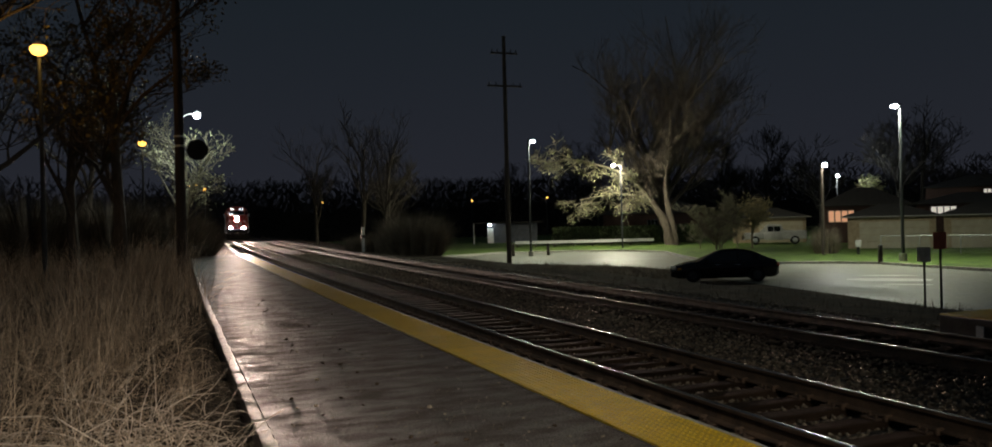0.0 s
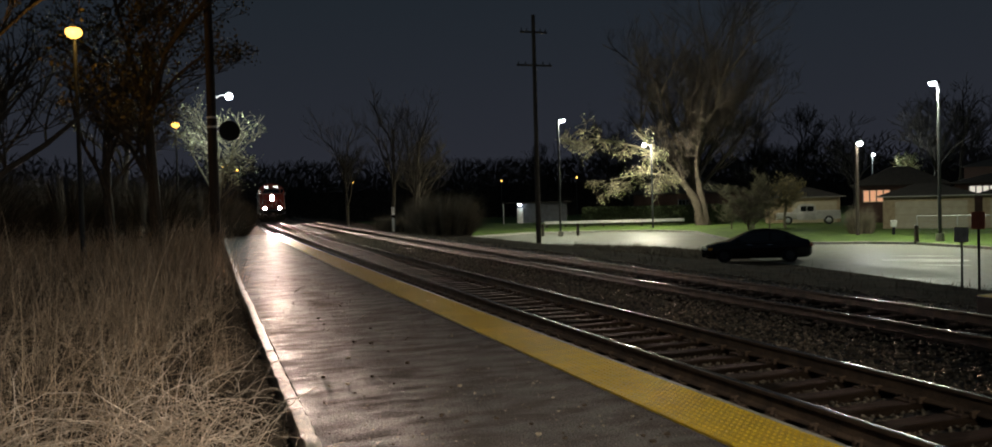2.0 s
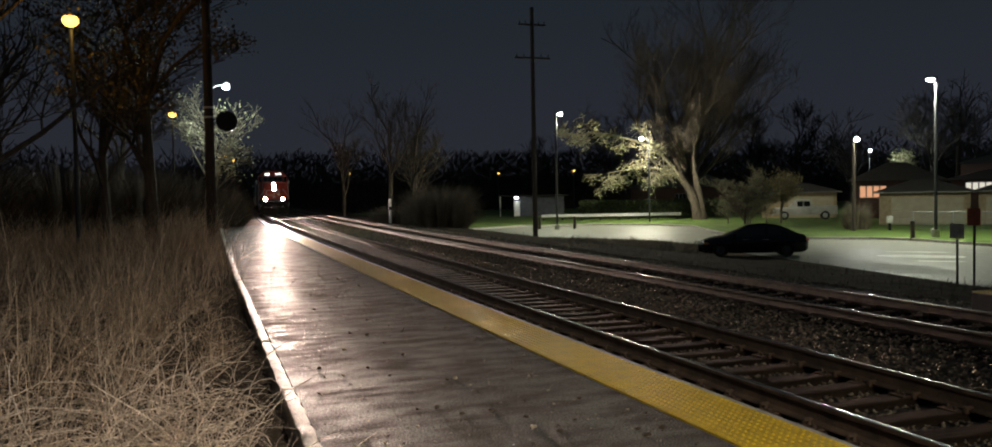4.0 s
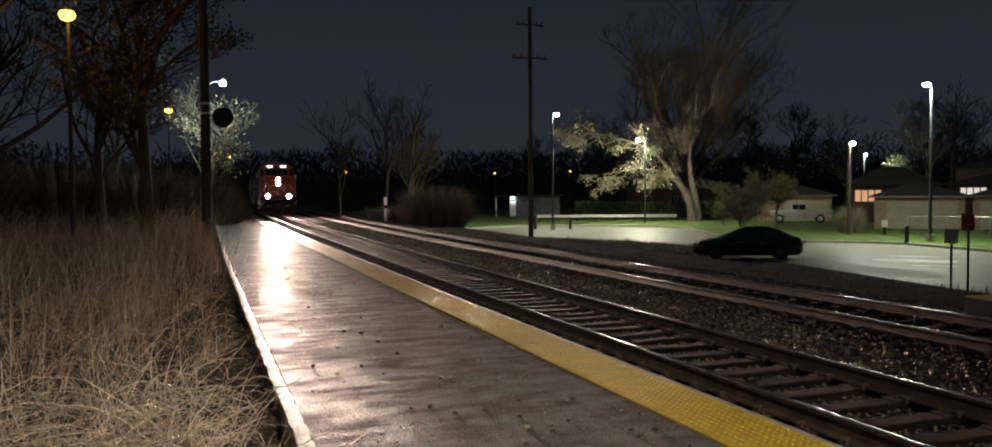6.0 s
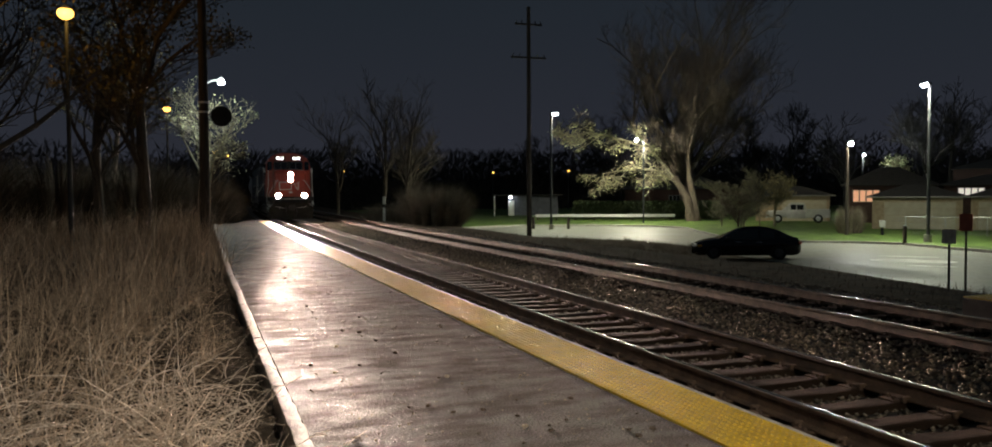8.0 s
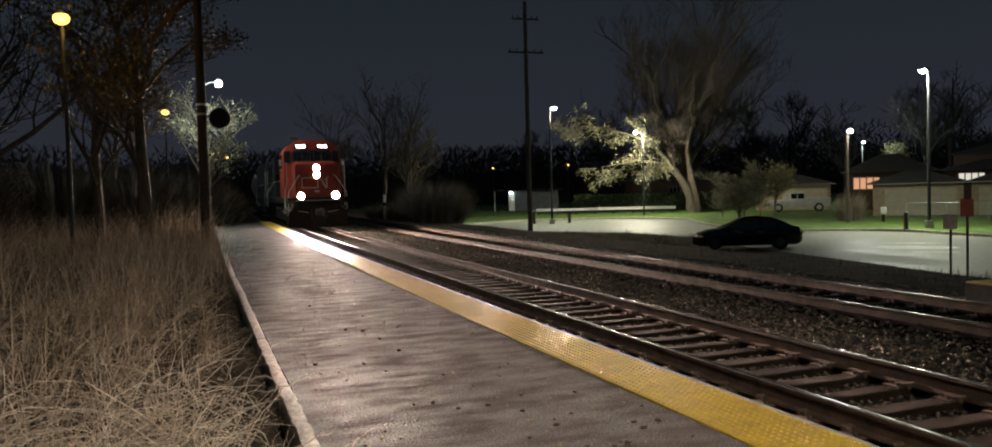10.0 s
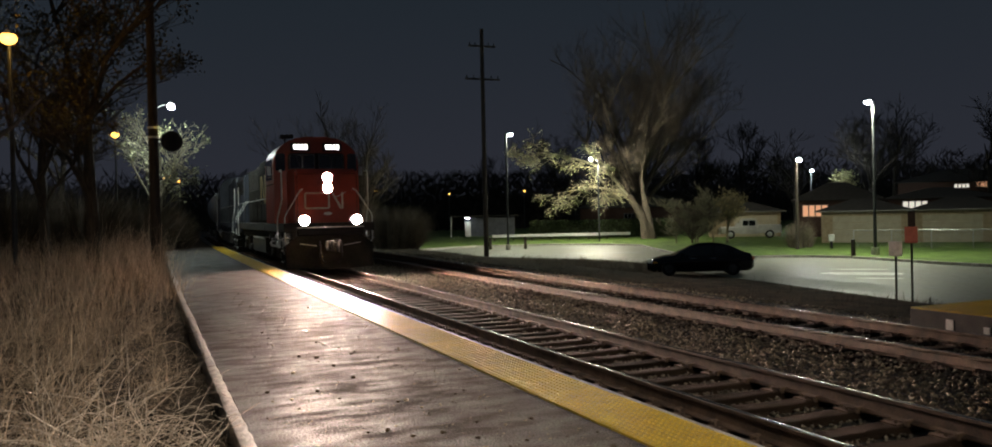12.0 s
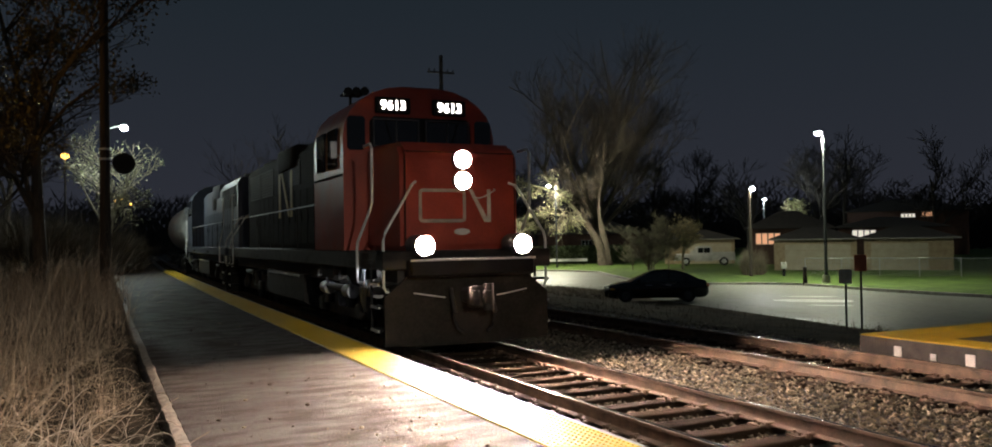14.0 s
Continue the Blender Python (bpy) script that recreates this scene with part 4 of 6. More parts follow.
tagged(bpy.data.objects["lawn"], "short green lawn beside the parking lot", "lawn", kind="structure")

# ---- lamps ----
def spot_down(name, x, y, z, watts, colour, size=0.5, target=None, spread=180):
    la = bpy.data.lights.new(name, "AREA")
    la.shape, la.size, la.energy, la.color = "DISK", size, watts, colour
    la.spread = radians(spread)
    ob = new(name, la)
    ob.matrix_basis = look((x, y, z), target or (x, y, z - 5))
    return ob


def lot_lamp(x, y, top, side, watts, label):
    base = LOT_Z + (0.14 if x > 36 else 0)
    t = thing("street_lamp", pose(x, y, base), label, "street lamp", "parking lot lamps")
    h = top - base
    bm = BM()
    rod(bm, (0, 0, 0), (0, 0, h), 0.10, 0.075, 12)
    part("pole", bm, M_LAMPPOLE, t)
    bm = BM()
    rod(bm, (0, 0, -0.1), (0, 0, 0.45), 0.24, 0.22, 14)
    part("footing", bm, M_CONC, t)
    bm = BM()
    box(bm, min(0, side * 0.62), max(0, side * 0.62), -0.14, 0.14, h - 0.02, h + 0.08, 0.03, 2)
    head = part("lamp_head", bm, M_LAMPPOLE, t)
    bm = BM()
    bmesh.ops.create_uvsphere(bm, u_segments=14, v_segments=8, radius=0.23)
    bmesh.ops.scale(bm, vec=(1, 0.8, 0.62), verts=bm.verts)
    bmesh.ops.translate(bm, vec=(side * 0.4, 0, h - 0.06), verts=bm.verts)
    part("lens", bm, G_COOL, head, "glowing cool-white lens")
    spot_down("lot_light", x + side * 0.4, y, top - 0.24, watts, (0.95, 1.0, 0.76), 0.5)
    return t


lot_lamp(39.5, 37.0, 7.65, -1, LOT_LAMP_WATTS, "tall grey lot lamp with cool-white head")
lot_lamp(28.2, 65.0, 8.25, 1, LOT_LAMP_WATTS, "tall grey lot lamp with cool-white head")


def wood_lamp(x, y, base, top, glow_mat, watts, colour, label, arm=0.0, r=0.13, target=None):
    t = thing("street_lamp", pose(x, y, base), label, "street lamp")
    h = top - base
    bm = BM()
    rod(bm, (0, 0, 0), (0, 0, h), r, r * 0.75, 10)
    part("pole", bm, M_POLE if r > 0.1 else M_LAMPPOLE, t)
    bm = BM()
    pipe(bm, [(0, 0, h - 0.25), (arm * 0.5, -0.1, h - 0.02), (arm, -0.2, h)], 0.03)
    part("arm", bm, M_STEEL, t)
    bm = BM()
    rod(bm, (arm, -0.2, h + 0.02), (arm, -0.2, h + 0.16), 0.2, 0.07, 12)
    head = part("lamp_head", bm, M_STEEL, t)
    bm = BM()
    bmesh.ops.create_uvsphere(bm, u_segments=14, v_segments=8, radius=0.25 if glow_mat is G_SODIUM and watts else 0.17)
    bmesh.ops.scale(bm, vec=(1, 1, 0.8), verts=bm.verts)
    bmesh.ops.translate(bm, vec=(arm, -0.2, h - 0.1), verts=bm.verts)
    part("globe", bm, glow_mat, head, "glowing globe")
    if watts:
        la = bpy.data.lights.new("yard_light", "POINT")
        la.energy, la.color, la.shadow_soft_size = watts, colour, 0.15
        o = new("yard_light", la)
        o.location = (x + arm, y - 0.75, top - 0.2)
    return t


wood_lamp(41.8, 45.9, LOT_Z, 4.9, G_COOL, YARD_LAMP_WATTS * 0.6, (1.0, 0.96, 0.85), "wooden yard lamp post with a white lamp", 0.1)
wood_lamp(40.9, 71.9, LOT_Z, 6.68, G_SOFT, YARD_LAMP_WATTS * 9.5, (1.0, 0.96, 0.72), "slim yard lamp with a warm white globe", -0.9, 0.09)
wood_lamp(0.55, 45.0, -0.3, 7.35, G_COOL, YARD_LAMP_WATTS * 1.8, (0.85, 1.0, 0.92), "cool-white street lamp among the trees", 0.83, 0.07)
wood_lamp(-3.7, 29.8, -0.3, 7.4, G_SODIUM, SODIUM_WATTS * 2, (1.0, 0.55, 0.12), "orange sodium street lamp", 0.0, 0.08)
wood_lamp(-1.6, 60.0, -0.3, 7.35, G_SODIUM, SODIUM_WATTS, (1.0, 0.55, 0.12), "orange sodium street lamp", 0.0, 0.08)
for x, y, z in ((6.9, 112.0, 6.9), (3.4, 90.0, 6.15), (8.9, 120.0, 6.9)):
    wood_lamp(x - 4.5 if y > 100 else x - 1, y, -0.3, z, G_SODIUM, 0, None, "distant orange street lamp", 0.0, 0.08)


for az, dist, z in ((19.5, 150, 5.3), (24.6, 150, 5.5), (14.5, 170, 6.5), (9.5, 165, 6.0)):
    a = radians(az)
    wood_lamp(dist * math.sin(a), dist * math.cos(a), LOT_Z, z, G_SODIUM, 0, None, "distant orange street lamp", 0.0, 0.09)
wood_lamp(75.3, 80.2, LOT_Z, 6.0, G_COOL, YARD_LAMP_WATTS * 3, (0.9, 1.0, 0.95), "distant white lamp behind the houses", 0.0, 0.09)


def station_lamp():
    """The platform's own lamp, behind the eye."""
    t = thing("street_lamp", pose(1.3, -6.0, -0.3), "steel platform lamp post", "street lamp")
    bm = BM()
    rod(bm, (0, 0, 0), (0, 0, 5.6), 0.07, 0.055, 12)
    pipe(bm, [(0, 0, 5.5), (0.3, 0, 5.75), (0.8, 0, 5.8)], 0.035)
    part("pole", bm, M_DARKSTEEL, t)
    bm = BM()
    box(bm, 0.6, 1.2, -0.15, 0.15, 5.78, 5.9, 0.03, 2)
    part("lamp_head", bm, M_DARKSTEEL, t)
    spot_down("station_light", 2.2, -6.0, 5.4, STATION_WATTS, (1.0, 0.93, 0.80), 0.4, (1.2, 5.2, 0.0), 54)


station_lamp()


# ---- utility poles ----
def utility_pole(x, y, base, top, arms, label):
    t = thing("utility_pole", pose(x, y, base), label, "utility pole", "utility poles")
    h = top - base
    bm = BM()
    rod(bm, (0, 0, 0), (0, 0, h), 0.18, 0.13, 12)
    part("pole", bm, M_POLE, t)
    for z, w in arms:
        bm = BM()
        box(bm, -w, w, -0.06, 0.06, z - base - 0.06, z - base + 0.06, 0.01)
        a = part("crossarm", bm, M_POLE, t)
        for k in (-0.9, -0.5, 0.5, 0.9):
            bm = BM()
            rod(bm, (w * k, 0, z - base + 0.06), (w * k, 0, z - base + 0.24), 0.03, 0.05, 8)
            part("insulator", bm, M_DARKSTEEL, a)
    return t


utility_pole(22.1, 54.8, LOT_Z, 14.5, ((11.0, 1.3), (13.3, 1.0)), "tall dark wooden utility pole with crossarms")
pole_left = utility_pole(0.36, 31.0, -0.2, 11.0, (), "dark wooden pole carrying a round signal disc")
bm = BM()
rod(bm, (0.58, -0.05, 4.52), (0.58, 0.05, 4.52), 0.36, n=28)
part("signal_disc", bm, M_BLACK, pole_left, "round black disc")
bm = BM()
rod(bm, (0, 0, 4.5), (0.4, 0, 4.52), 0.03)
part("bracket", bm, M_STEEL, pole_left)
for z in (4.62, 4.95):
    bm = BM()
    rod(bm, (0, 0, z), (0, 0, z + 0.06), 0.185, 0.185, 12)
    part("steel_band", bm, M_WHITE, pole_left, "bright steel band")


# ---- signs beside the far platform ----
def sign_post(x, y, base, top, w, h, mat, label):
    t = thing("sign_post", pose(x, y, base, 0, 0, -70), label, "sign", "signs by the track")
    bm = BM()
    box(bm, -0.03, 0.03, -0.015, 0.015, 0, top - base, 0.004)
    part("post", bm, M_DIRT, t)
    bm = BM()
    box(bm, -w / 2, w / 2, -0.025, -0.017, top - base - h, top - base, 0.002)
    part("sign_panel", bm, mat, t)
    return t


sign_post(20.0, 18.0, -1.35, 0.52, 0.38, 0.42, M_SIGN, "small pale sign on a rusty steel post")
sign_post(20.4, 17.8, -1.35, 0.94, 0.36, 0.48, M_SIGNRED, "small faded red sign on a steel post")


# ---- trees ----
def branch_arrays(seed, height, spread, levels, r0, lean=(0, 0, 0), twig=0.006, kids=(3, 5), droop=0.0, start=0.35):
    rng = random.Random(seed)
    V, F, tips = [], [], []

    def tube(pts, ra, rb, n):
        base = len(V)
        for i, p in enumerate(pts):
            d = (pts[min(i + 1, len(pts) - 1)] - pts[max(0, i - 1)]).normalized()
            s = d.cross(Vector((0.3, 0.2, 0.93)))
            s = s.normalized() if s.length > 1e-4 else Vector((1, 0, 0))
            u = s.cross(d)
            r = ra + (rb - ra) * i / (len(pts) - 1)
            for k in range(n):
                a = 6.2832 * k / n
                V.append(p + r * (math.cos(a) * s + math.sin(a) * u))
        for i in range(len(pts) - 1):
            for k in range(n):
                F.append((base + i * n + k, base + i * n + (k + 1) % n, base + (i + 1) * n + (k + 1) % n, base + (i + 1) * n + k))

    def grow(p, d, length, r, level):
        steps = 6 if level == 0 else 4
        pts = [p]
        for i in range(steps):
            jit = Vector((rng.uniform(-1, 1), rng.uniform(-1, 1), rng.uniform(-0.6, 0.8))) * (0.10 if level == 0 else 0.28)
            d = (d + jit + Vector((0, 0, -droop * level))).normalized()
            p = p + d * (length / steps)
            pts.append(p)
        tube(pts, r, max(twig, r * 0.45), 8 if level == 0 else (5 if level == 1 else 3))
        if level >= levels:
            tips.append((pts[-1], d))
            return
        for i in range(rng.randint(*kids) + (2 if level == 0 else 0)):
            f = rng.uniform(start if level == 0 else 0.25, 1.0)
            q = pts[min(steps, max(1, int(f * steps)))]
            side = Vector((rng.uniform(-1, 1), rng.uniform(-1, 1), rng.uniform(-0.1, 0.7))).normalized()
            grow(q, (d * (1 - spread) + side * spread).normalized(), length * rng.uniform(0.45, 0.72), max(twig, r * rng.uniform(0.35, 0.55)), level + 1)
    grow(Vector((0, 0, 0)), Vector((lean[0], lean[1], 1 + lean[2])).normalized(), height * 0.55, r0, 0)
    return V, F, tips


def leaves(tips, n, size, spread, seed, mat, parent):
    rng = np.random.default_rng(seed)
    base = np.array([p for p, d in tips])
    c = base[rng.integers(0, len(base), n)] + rng.normal(0, spread, (n, 3))
    a, b = rng.normal(0, 1, (n, 3)), rng.normal(0, 1, (n, 3))
    a /= np.linalg.norm(a, axis=1)[:, None]
    b = np.cross(a, b)
    b /= np.linalg.norm(b, axis=1)[:, None]
    s = (size * rng.uniform(0.6, 1.3, (n, 1)))
    v = np.stack([c - a * s, c + b * s * 0.6, c + a * s, c - b * s * 0.6], 1).reshape(-1, 3)
    return quads("foliage", v, np.arange(4 * n).reshape(-1, 4), mat, parent)


def tree(x, y, z, seed, height, spread=0.6, levels=4, r0=0.25, lean=(0, 0, 0), mat=None, leaf=None, n_leaf=0, leaf_size=0.06, label="bare leafless tree", droop=0.0, kids=(3, 5), twig=0.006, start=0.35):
    t = thing("tree", pose(x, y, z, 0, 0, seed * 37 % 360), label, "tree", "trees")
    V, F, tips = branch_arrays(seed, height, spread, levels, r0, lean, twig, kids, droop, start)
    stem = 7 * 8
    raw("trunk", V[:stem], F[:48], mat or M_BARK, t, True)
    raw("crown", V[stem:], [tuple(i - stem for i in f) for f in F[48:]], mat or M_BARK, t, True)
    if leaf:
        leaves(tips, n_leaf, leaf_size, 0.18, seed, leaf, t)
    return t


# big tree beside the yard lamp, lamplight partly coloured into its low limb
big_tree = thing("tree", pose(54.5, 86.0, LOT_Z), "large bare tree with a wide fan of limbs", "tree", "trees")
bm = BM()
pipe(bm, [(0.1, 0, -0.2), (0, 0.1, 1.5), (-0.15, 0, 3.2), (0.05, 0.1, 5.2), (0.0, 0, 6.6)], 0.55, 12)
part("trunk", bm, M_BARK, big_tree)
for k in range(11):
    a = 2.4 * k
    out = 0.22 + 0.085 * k
    V, F, tips = branch_arrays(300 + k, 25.0 - 0.5 * k, 0.46, 4, 0.24, (out * math.cos(a), out * math.sin(a), 0), 0.011, (4, 5), 0.0, 0.25)
    root = Vector((0.15 * math.cos(a), 0.15 * math.sin(a), 6.4 - 0.28 * k))
    raw("limb", [v + root for v in V], F, M_BARK, big_tree, True)
lit_tree = thing("tree", pose(47.2, 73.4, LOT_Z, 0, 0, -31), "gnarled bare tree, lamplight painted into its paler branches", "tree", "trees")
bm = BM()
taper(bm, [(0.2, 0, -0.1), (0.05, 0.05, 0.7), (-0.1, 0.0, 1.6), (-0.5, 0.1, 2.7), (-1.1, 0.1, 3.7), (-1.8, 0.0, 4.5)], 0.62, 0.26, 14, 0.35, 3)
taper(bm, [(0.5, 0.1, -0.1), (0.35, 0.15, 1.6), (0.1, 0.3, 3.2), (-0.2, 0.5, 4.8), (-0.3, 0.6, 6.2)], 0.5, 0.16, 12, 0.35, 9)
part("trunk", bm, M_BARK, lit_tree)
LIMB_HIGH = [(-1.7, 0.0, 4.4), (-3.0, -0.2, 6.2), (-4.3, -0.4, 7.5), (-6.1, -0.5, 8.2), (-8.5, -0.6, 8.9), (-10.6, -0.5, 9.2), (-12.2, -0.4, 8.8)]
LIMB_LOW = [(-1.6, 0.0, 4.2), (-3.2, 0.4, 5.2), (-5.2, 0.6, 5.6), (-7.2, 0.7, 5.3), (-9.0, 0.8, 5.0)]
LIMB_BACK = [(-1.2, 0.1, 3.8), (-1.9, 1.0, 5.6), (-2.4, 1.5, 7.2), (-3.4, 1.8, 8.4)]
LIMB_RIGHT = [(-0.3, 0.6, 6.1), (-0.2, 0.7, 7.6), (0.2, 0.7, 9.0)]
# lamp-side limbs get a paler colour as painted lamplight, the other two stay dark
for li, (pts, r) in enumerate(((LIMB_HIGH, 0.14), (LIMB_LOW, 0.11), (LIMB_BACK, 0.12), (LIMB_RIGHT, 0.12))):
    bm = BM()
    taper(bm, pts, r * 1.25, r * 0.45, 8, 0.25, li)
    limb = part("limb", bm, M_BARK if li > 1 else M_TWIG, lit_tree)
    rng = random.Random(40 + li)
    for k in range(len(pts) * 3 - 3):
        f = 0.6 + k / 3
        i0 = min(int(f), len(pts) - 2)
        p = Vector(pts[i0]).lerp(Vector(pts[i0 + 1]), f - i0)
        way = (rng.uniform(-1.3, 0.25), rng.uniform(-0.9, 0.9), rng.uniform(-1.9, -0.5) if li < 2 else rng.uniform(-0.4, 0.4))
        V, F, tips = branch_arrays(200 + li * 40 + k, rng.uniform(2.4, 4.6), 0.6, 2, 0.055, way, 0.024, (4, 5), 0.16, 0.15)
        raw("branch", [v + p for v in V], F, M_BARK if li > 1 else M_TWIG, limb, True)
        # bud clumps only on the two limbs coloured as lamplit
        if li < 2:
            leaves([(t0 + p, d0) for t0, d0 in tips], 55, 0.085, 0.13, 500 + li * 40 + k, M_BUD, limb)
tree(46.5, 59.5, LOT_Z, 8, 6, 0.7, 4, 0.12, (0, 0, 0), M_TWIG, M_TANLEAF, 2200, 0.085, "small ornamental tree with a few tan leaves", 0, (4, 5), 0.01)
tree(43.2, 60.0, LOT_Z, 9, 4.6, 0.7, 4, 0.10, (0, 0, 0), M_BARK, None, 0, 0.06, "small bare shrub tree on the lawn", 0, (4, 6), 0.01, 0.05)
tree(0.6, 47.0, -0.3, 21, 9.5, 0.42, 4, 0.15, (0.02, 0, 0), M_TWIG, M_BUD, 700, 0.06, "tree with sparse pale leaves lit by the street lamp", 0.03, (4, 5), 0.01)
for i, (x, y, h) in enumerate(((15.8, 74, 17), (17.2, 72, 13), (19.5, 80, 12), (13.8, 86, 14), (22, 88, 10))):
    tree(x, y, -1.2, 30 + i, h, 0.4, 4, 0.2, (0, 0, 0), M_BARK, None, label="slim bare trackside tree", kids=(3, 5), twig=0.01)
for i, (x, y, h) in enumerate(((-5, 22, 12), (-8, 17, 13), (-3.5, 36, 13), (-7, 30, 15), (-12, 24, 14), (-4.5, 50, 14), (-9, 44, 15), (-14, 38, 15))):
    tree(x, y, -0.3, 50 + i, h, 0.5, 4, 0.22, (0, 0, 0), M_BARK, M_LEAF if i % 2 else None, 1500, 0.08, "bare dark woodland tree beside the line", kids=(3, 5), twig=0.01)
tree(-1.8, 33.5, -0.3, 70, 15, 0.55, 4, 0.25, (0.05, 0, 0), M_BARK, M_LEAF, 7000, 0.08, "tree with dry brown leaves overhanging the pole", kids=(4, 5), twig=0.01)
for i in range(16):
    tree(60 + 8 * (i % 3) + i * 2.5, 150 - i * 8, LOT_Z, 90 + i, 16 + (i * 5) % 7, 0.5, 4, 0.3, (0, 0, 0), M_FAR, None, label="distant bare tree behind the houses", kids=(4, 5), twig=0.028)


def bush(x, y, z, r, h, n, seed, mat, label):
    """A mound of thin stems, arching outwards."""
    rng = np.random.default_rng(seed)
    a = rng.uniform(0, 6.283, n)
    rr = np.sqrt(rng.uniform(0, 1, n)) * r * 0.55
    out = rng.uniform(0.2, 1.0, n) * r * 0.6
    hh = h * rng.uniform(0.4, 1.05, n) * np.sqrt(np.maximum(0.05, 1 - (rr / (r * 0.62)) ** 2 * 0.8))
    w = 0.012 + 0.012 * rng.uniform(0, 1, n)
    V, F = [], []
    seg = 4
    for k in range(seg + 1):
        f = k / seg
        px = rr * np.cos(a) + out * np.cos(a) * f ** 1.6 + rng.normal(0, 0.05 * f, n)
        py = rr * np.sin(a) + out * np.sin(a) * f ** 1.6 + rng.normal(0, 0.05 * f, n)
        pz = hh * (f - 0.15 * f ** 3)
        ww = w * (1.05 - f)
        tx, ty = -np.sin(a * 7 + 1), np.cos(a * 7 + 1)
        V.append(np.stack([px - tx * ww, py - ty * ww, pz], -1))
        V.append(np.stack([px + tx * ww, py + ty * ww, pz], -1))
    verts = np.stack(V, 1).reshape(-1, 3)
    idx = np.arange(n)[:, None] * (2 * seg + 2)
    faces = np.concatenate([np.concatenate([idx + 2 * k, idx + 2 * k + 1, idx + 2 * k + 3, idx + 2 * k + 2], 1) for k in range(seg)])
    ob = quads("bush", verts, faces, mat)
    ob.matrix_basis = pose(x, y, z)
    return tagged(ob, label, "bush")


bush(15.8, 57.0, -1.0, 3.4, 4.2, 7000, 1, M_BRUSH, "rounded bare trackside bush")
bush(13.8, 62.0, -0.8, 2.6, 2.2, 3000, 2, M_BRUSH, "low bare trackside bush")
for k, (sx, sy, sh) in enumerate(((42.6, 61.5, 5.2), (43.9, 60.2, 5.8), (45.2, 59.8, 5.0), (44.6, 61.4, 4.4), (43.2, 59.6, 3.8))):
    tree(sx, sy, LOT_Z, 130 + k, sh, 0.62, 4, 0.06, (0, 0, 0), M_TWIG, None, label="fuzzy bare shrub of thin stems on the lawn", kids=(4, 6), twig=0.014, start=0.02)
for i, (bx, by, br, bh) in enumerate(((-10.0, 41, 4.4, 5.0), (-6.2, 45, 4.0, 4.8), (-2.8, 45.5, 3.4, 4.5), (-0.2, 48, 2.7, 4.0), (1.3, 51.5, 1.9, 3.1))):
    bush(bx, by, -0.25, br, bh, 4200, 40 + i, M_THICKET, "dense brown thicket beyond the platform end")
bush(43.5, 47.5, LOT_Z, 1.3, 2.8, 1400, 4, M_BRUSH, "upright bare shrub beside the lamp post")


# ---- dry grass along the back of the platform ----
def grass(name, n, x0, x1, y0, y1, h0, h1, seed, mat, w=0.005, curl=(0.6, 2.2), label="", mound=0.0, wild=0.9, lie=0.15, tufts=0, flow=5.0):
    """Blades that rise, arch over and hang, in clumps; each a narrow ribbon."""
    rng = np.random.default_rng(seed)
    x, y = rng.uniform(x0, x1, n), y0 + (y1 - y0) * rng.uniform(0, 1, n) ** 1.3
    if tufts:
        # blades spring from shared crowns
        cx, cy = rng.uniform(x0, x1, tufts), y0 + (y1 - y0) * rng.uniform(0, 1, tufts) ** 1.3
        own = rng.integers(0, tufts, n)
        x, y = cx[own] + rng.normal(0, 0.07, n), cy[own] + rng.normal(0, 0.07, n)
    clump = np.array([noise.noise((a * 1.1, b * 1.1, seed)) for a, b in zip(x, y)])
    keep = clump > rng.uniform(-0.36, 0.2, n)
    x, y, clump, n = x[keep], y[keep], clump[keep], int(keep.sum())
    turn = np.array([noise.noise((a * 0.8, b * 0.8, seed + 9)) for a, b in zip(x, y)])
    length = rng.uniform(h0, h1, n) * (1 + 0.7 * clump)
    length *= np.clip((0.62 - x) / 0.8, 0.45, 1) if x1 < 0.7 else 1
    a = 0.2 + flow * turn + rng.normal(0, wild, n)
    tilt0 = np.abs(rng.normal(lie, 0.4, n))
    tilt1 = tilt0 + rng.uniform(*curl, n)
    z = np.array([ground_z(p, q) for p, q in zip(x, y)]) - 0.03 + mound * np.clip(clump, 0, 1)
    px, py, pz = x.copy(), y.copy(), z.copy()
    tx, ty = np.cos(a + 1.57), np.sin(a + 1.57)
    V, seg = [], 5
    for k in range(seg + 1):
        f = k / seg
        ww = w * rng.uniform(0.8, 1.2, n) * (1.02 - f * 0.85)
        V.append(np.stack([px - tx * ww, py - ty * ww, pz], -1))
        V.append(np.stack([px + tx * ww, py + ty * ww, pz + ww * 0.5], -1))
        tilt = tilt0 + (tilt1 - tilt0) * f ** 1.5
        step = length / seg
        px = px + np.cos(a) * np.sin(tilt) * step + rng.normal(0, 0.012, n)
        py = py + np.sin(a) * np.sin(tilt) * step + rng.normal(0, 0.012, n)
        pz = np.maximum(z + 0.02, pz + np.cos(tilt) * step)
    verts = np.stack(V, 1).reshape(-1, 3)
    idx = np.arange(n)[:, None] * (2 * seg + 2)
    faces = np.concatenate([np.concatenate([idx + 2 * k, idx + 2 * k + 1, idx + 2 * k + 3, idx + 2 * k + 2], 1) for k in range(seg)])
    ob = quads(name, verts, faces, mat)
    return tagged(ob, label, "grass", kind="stuff")


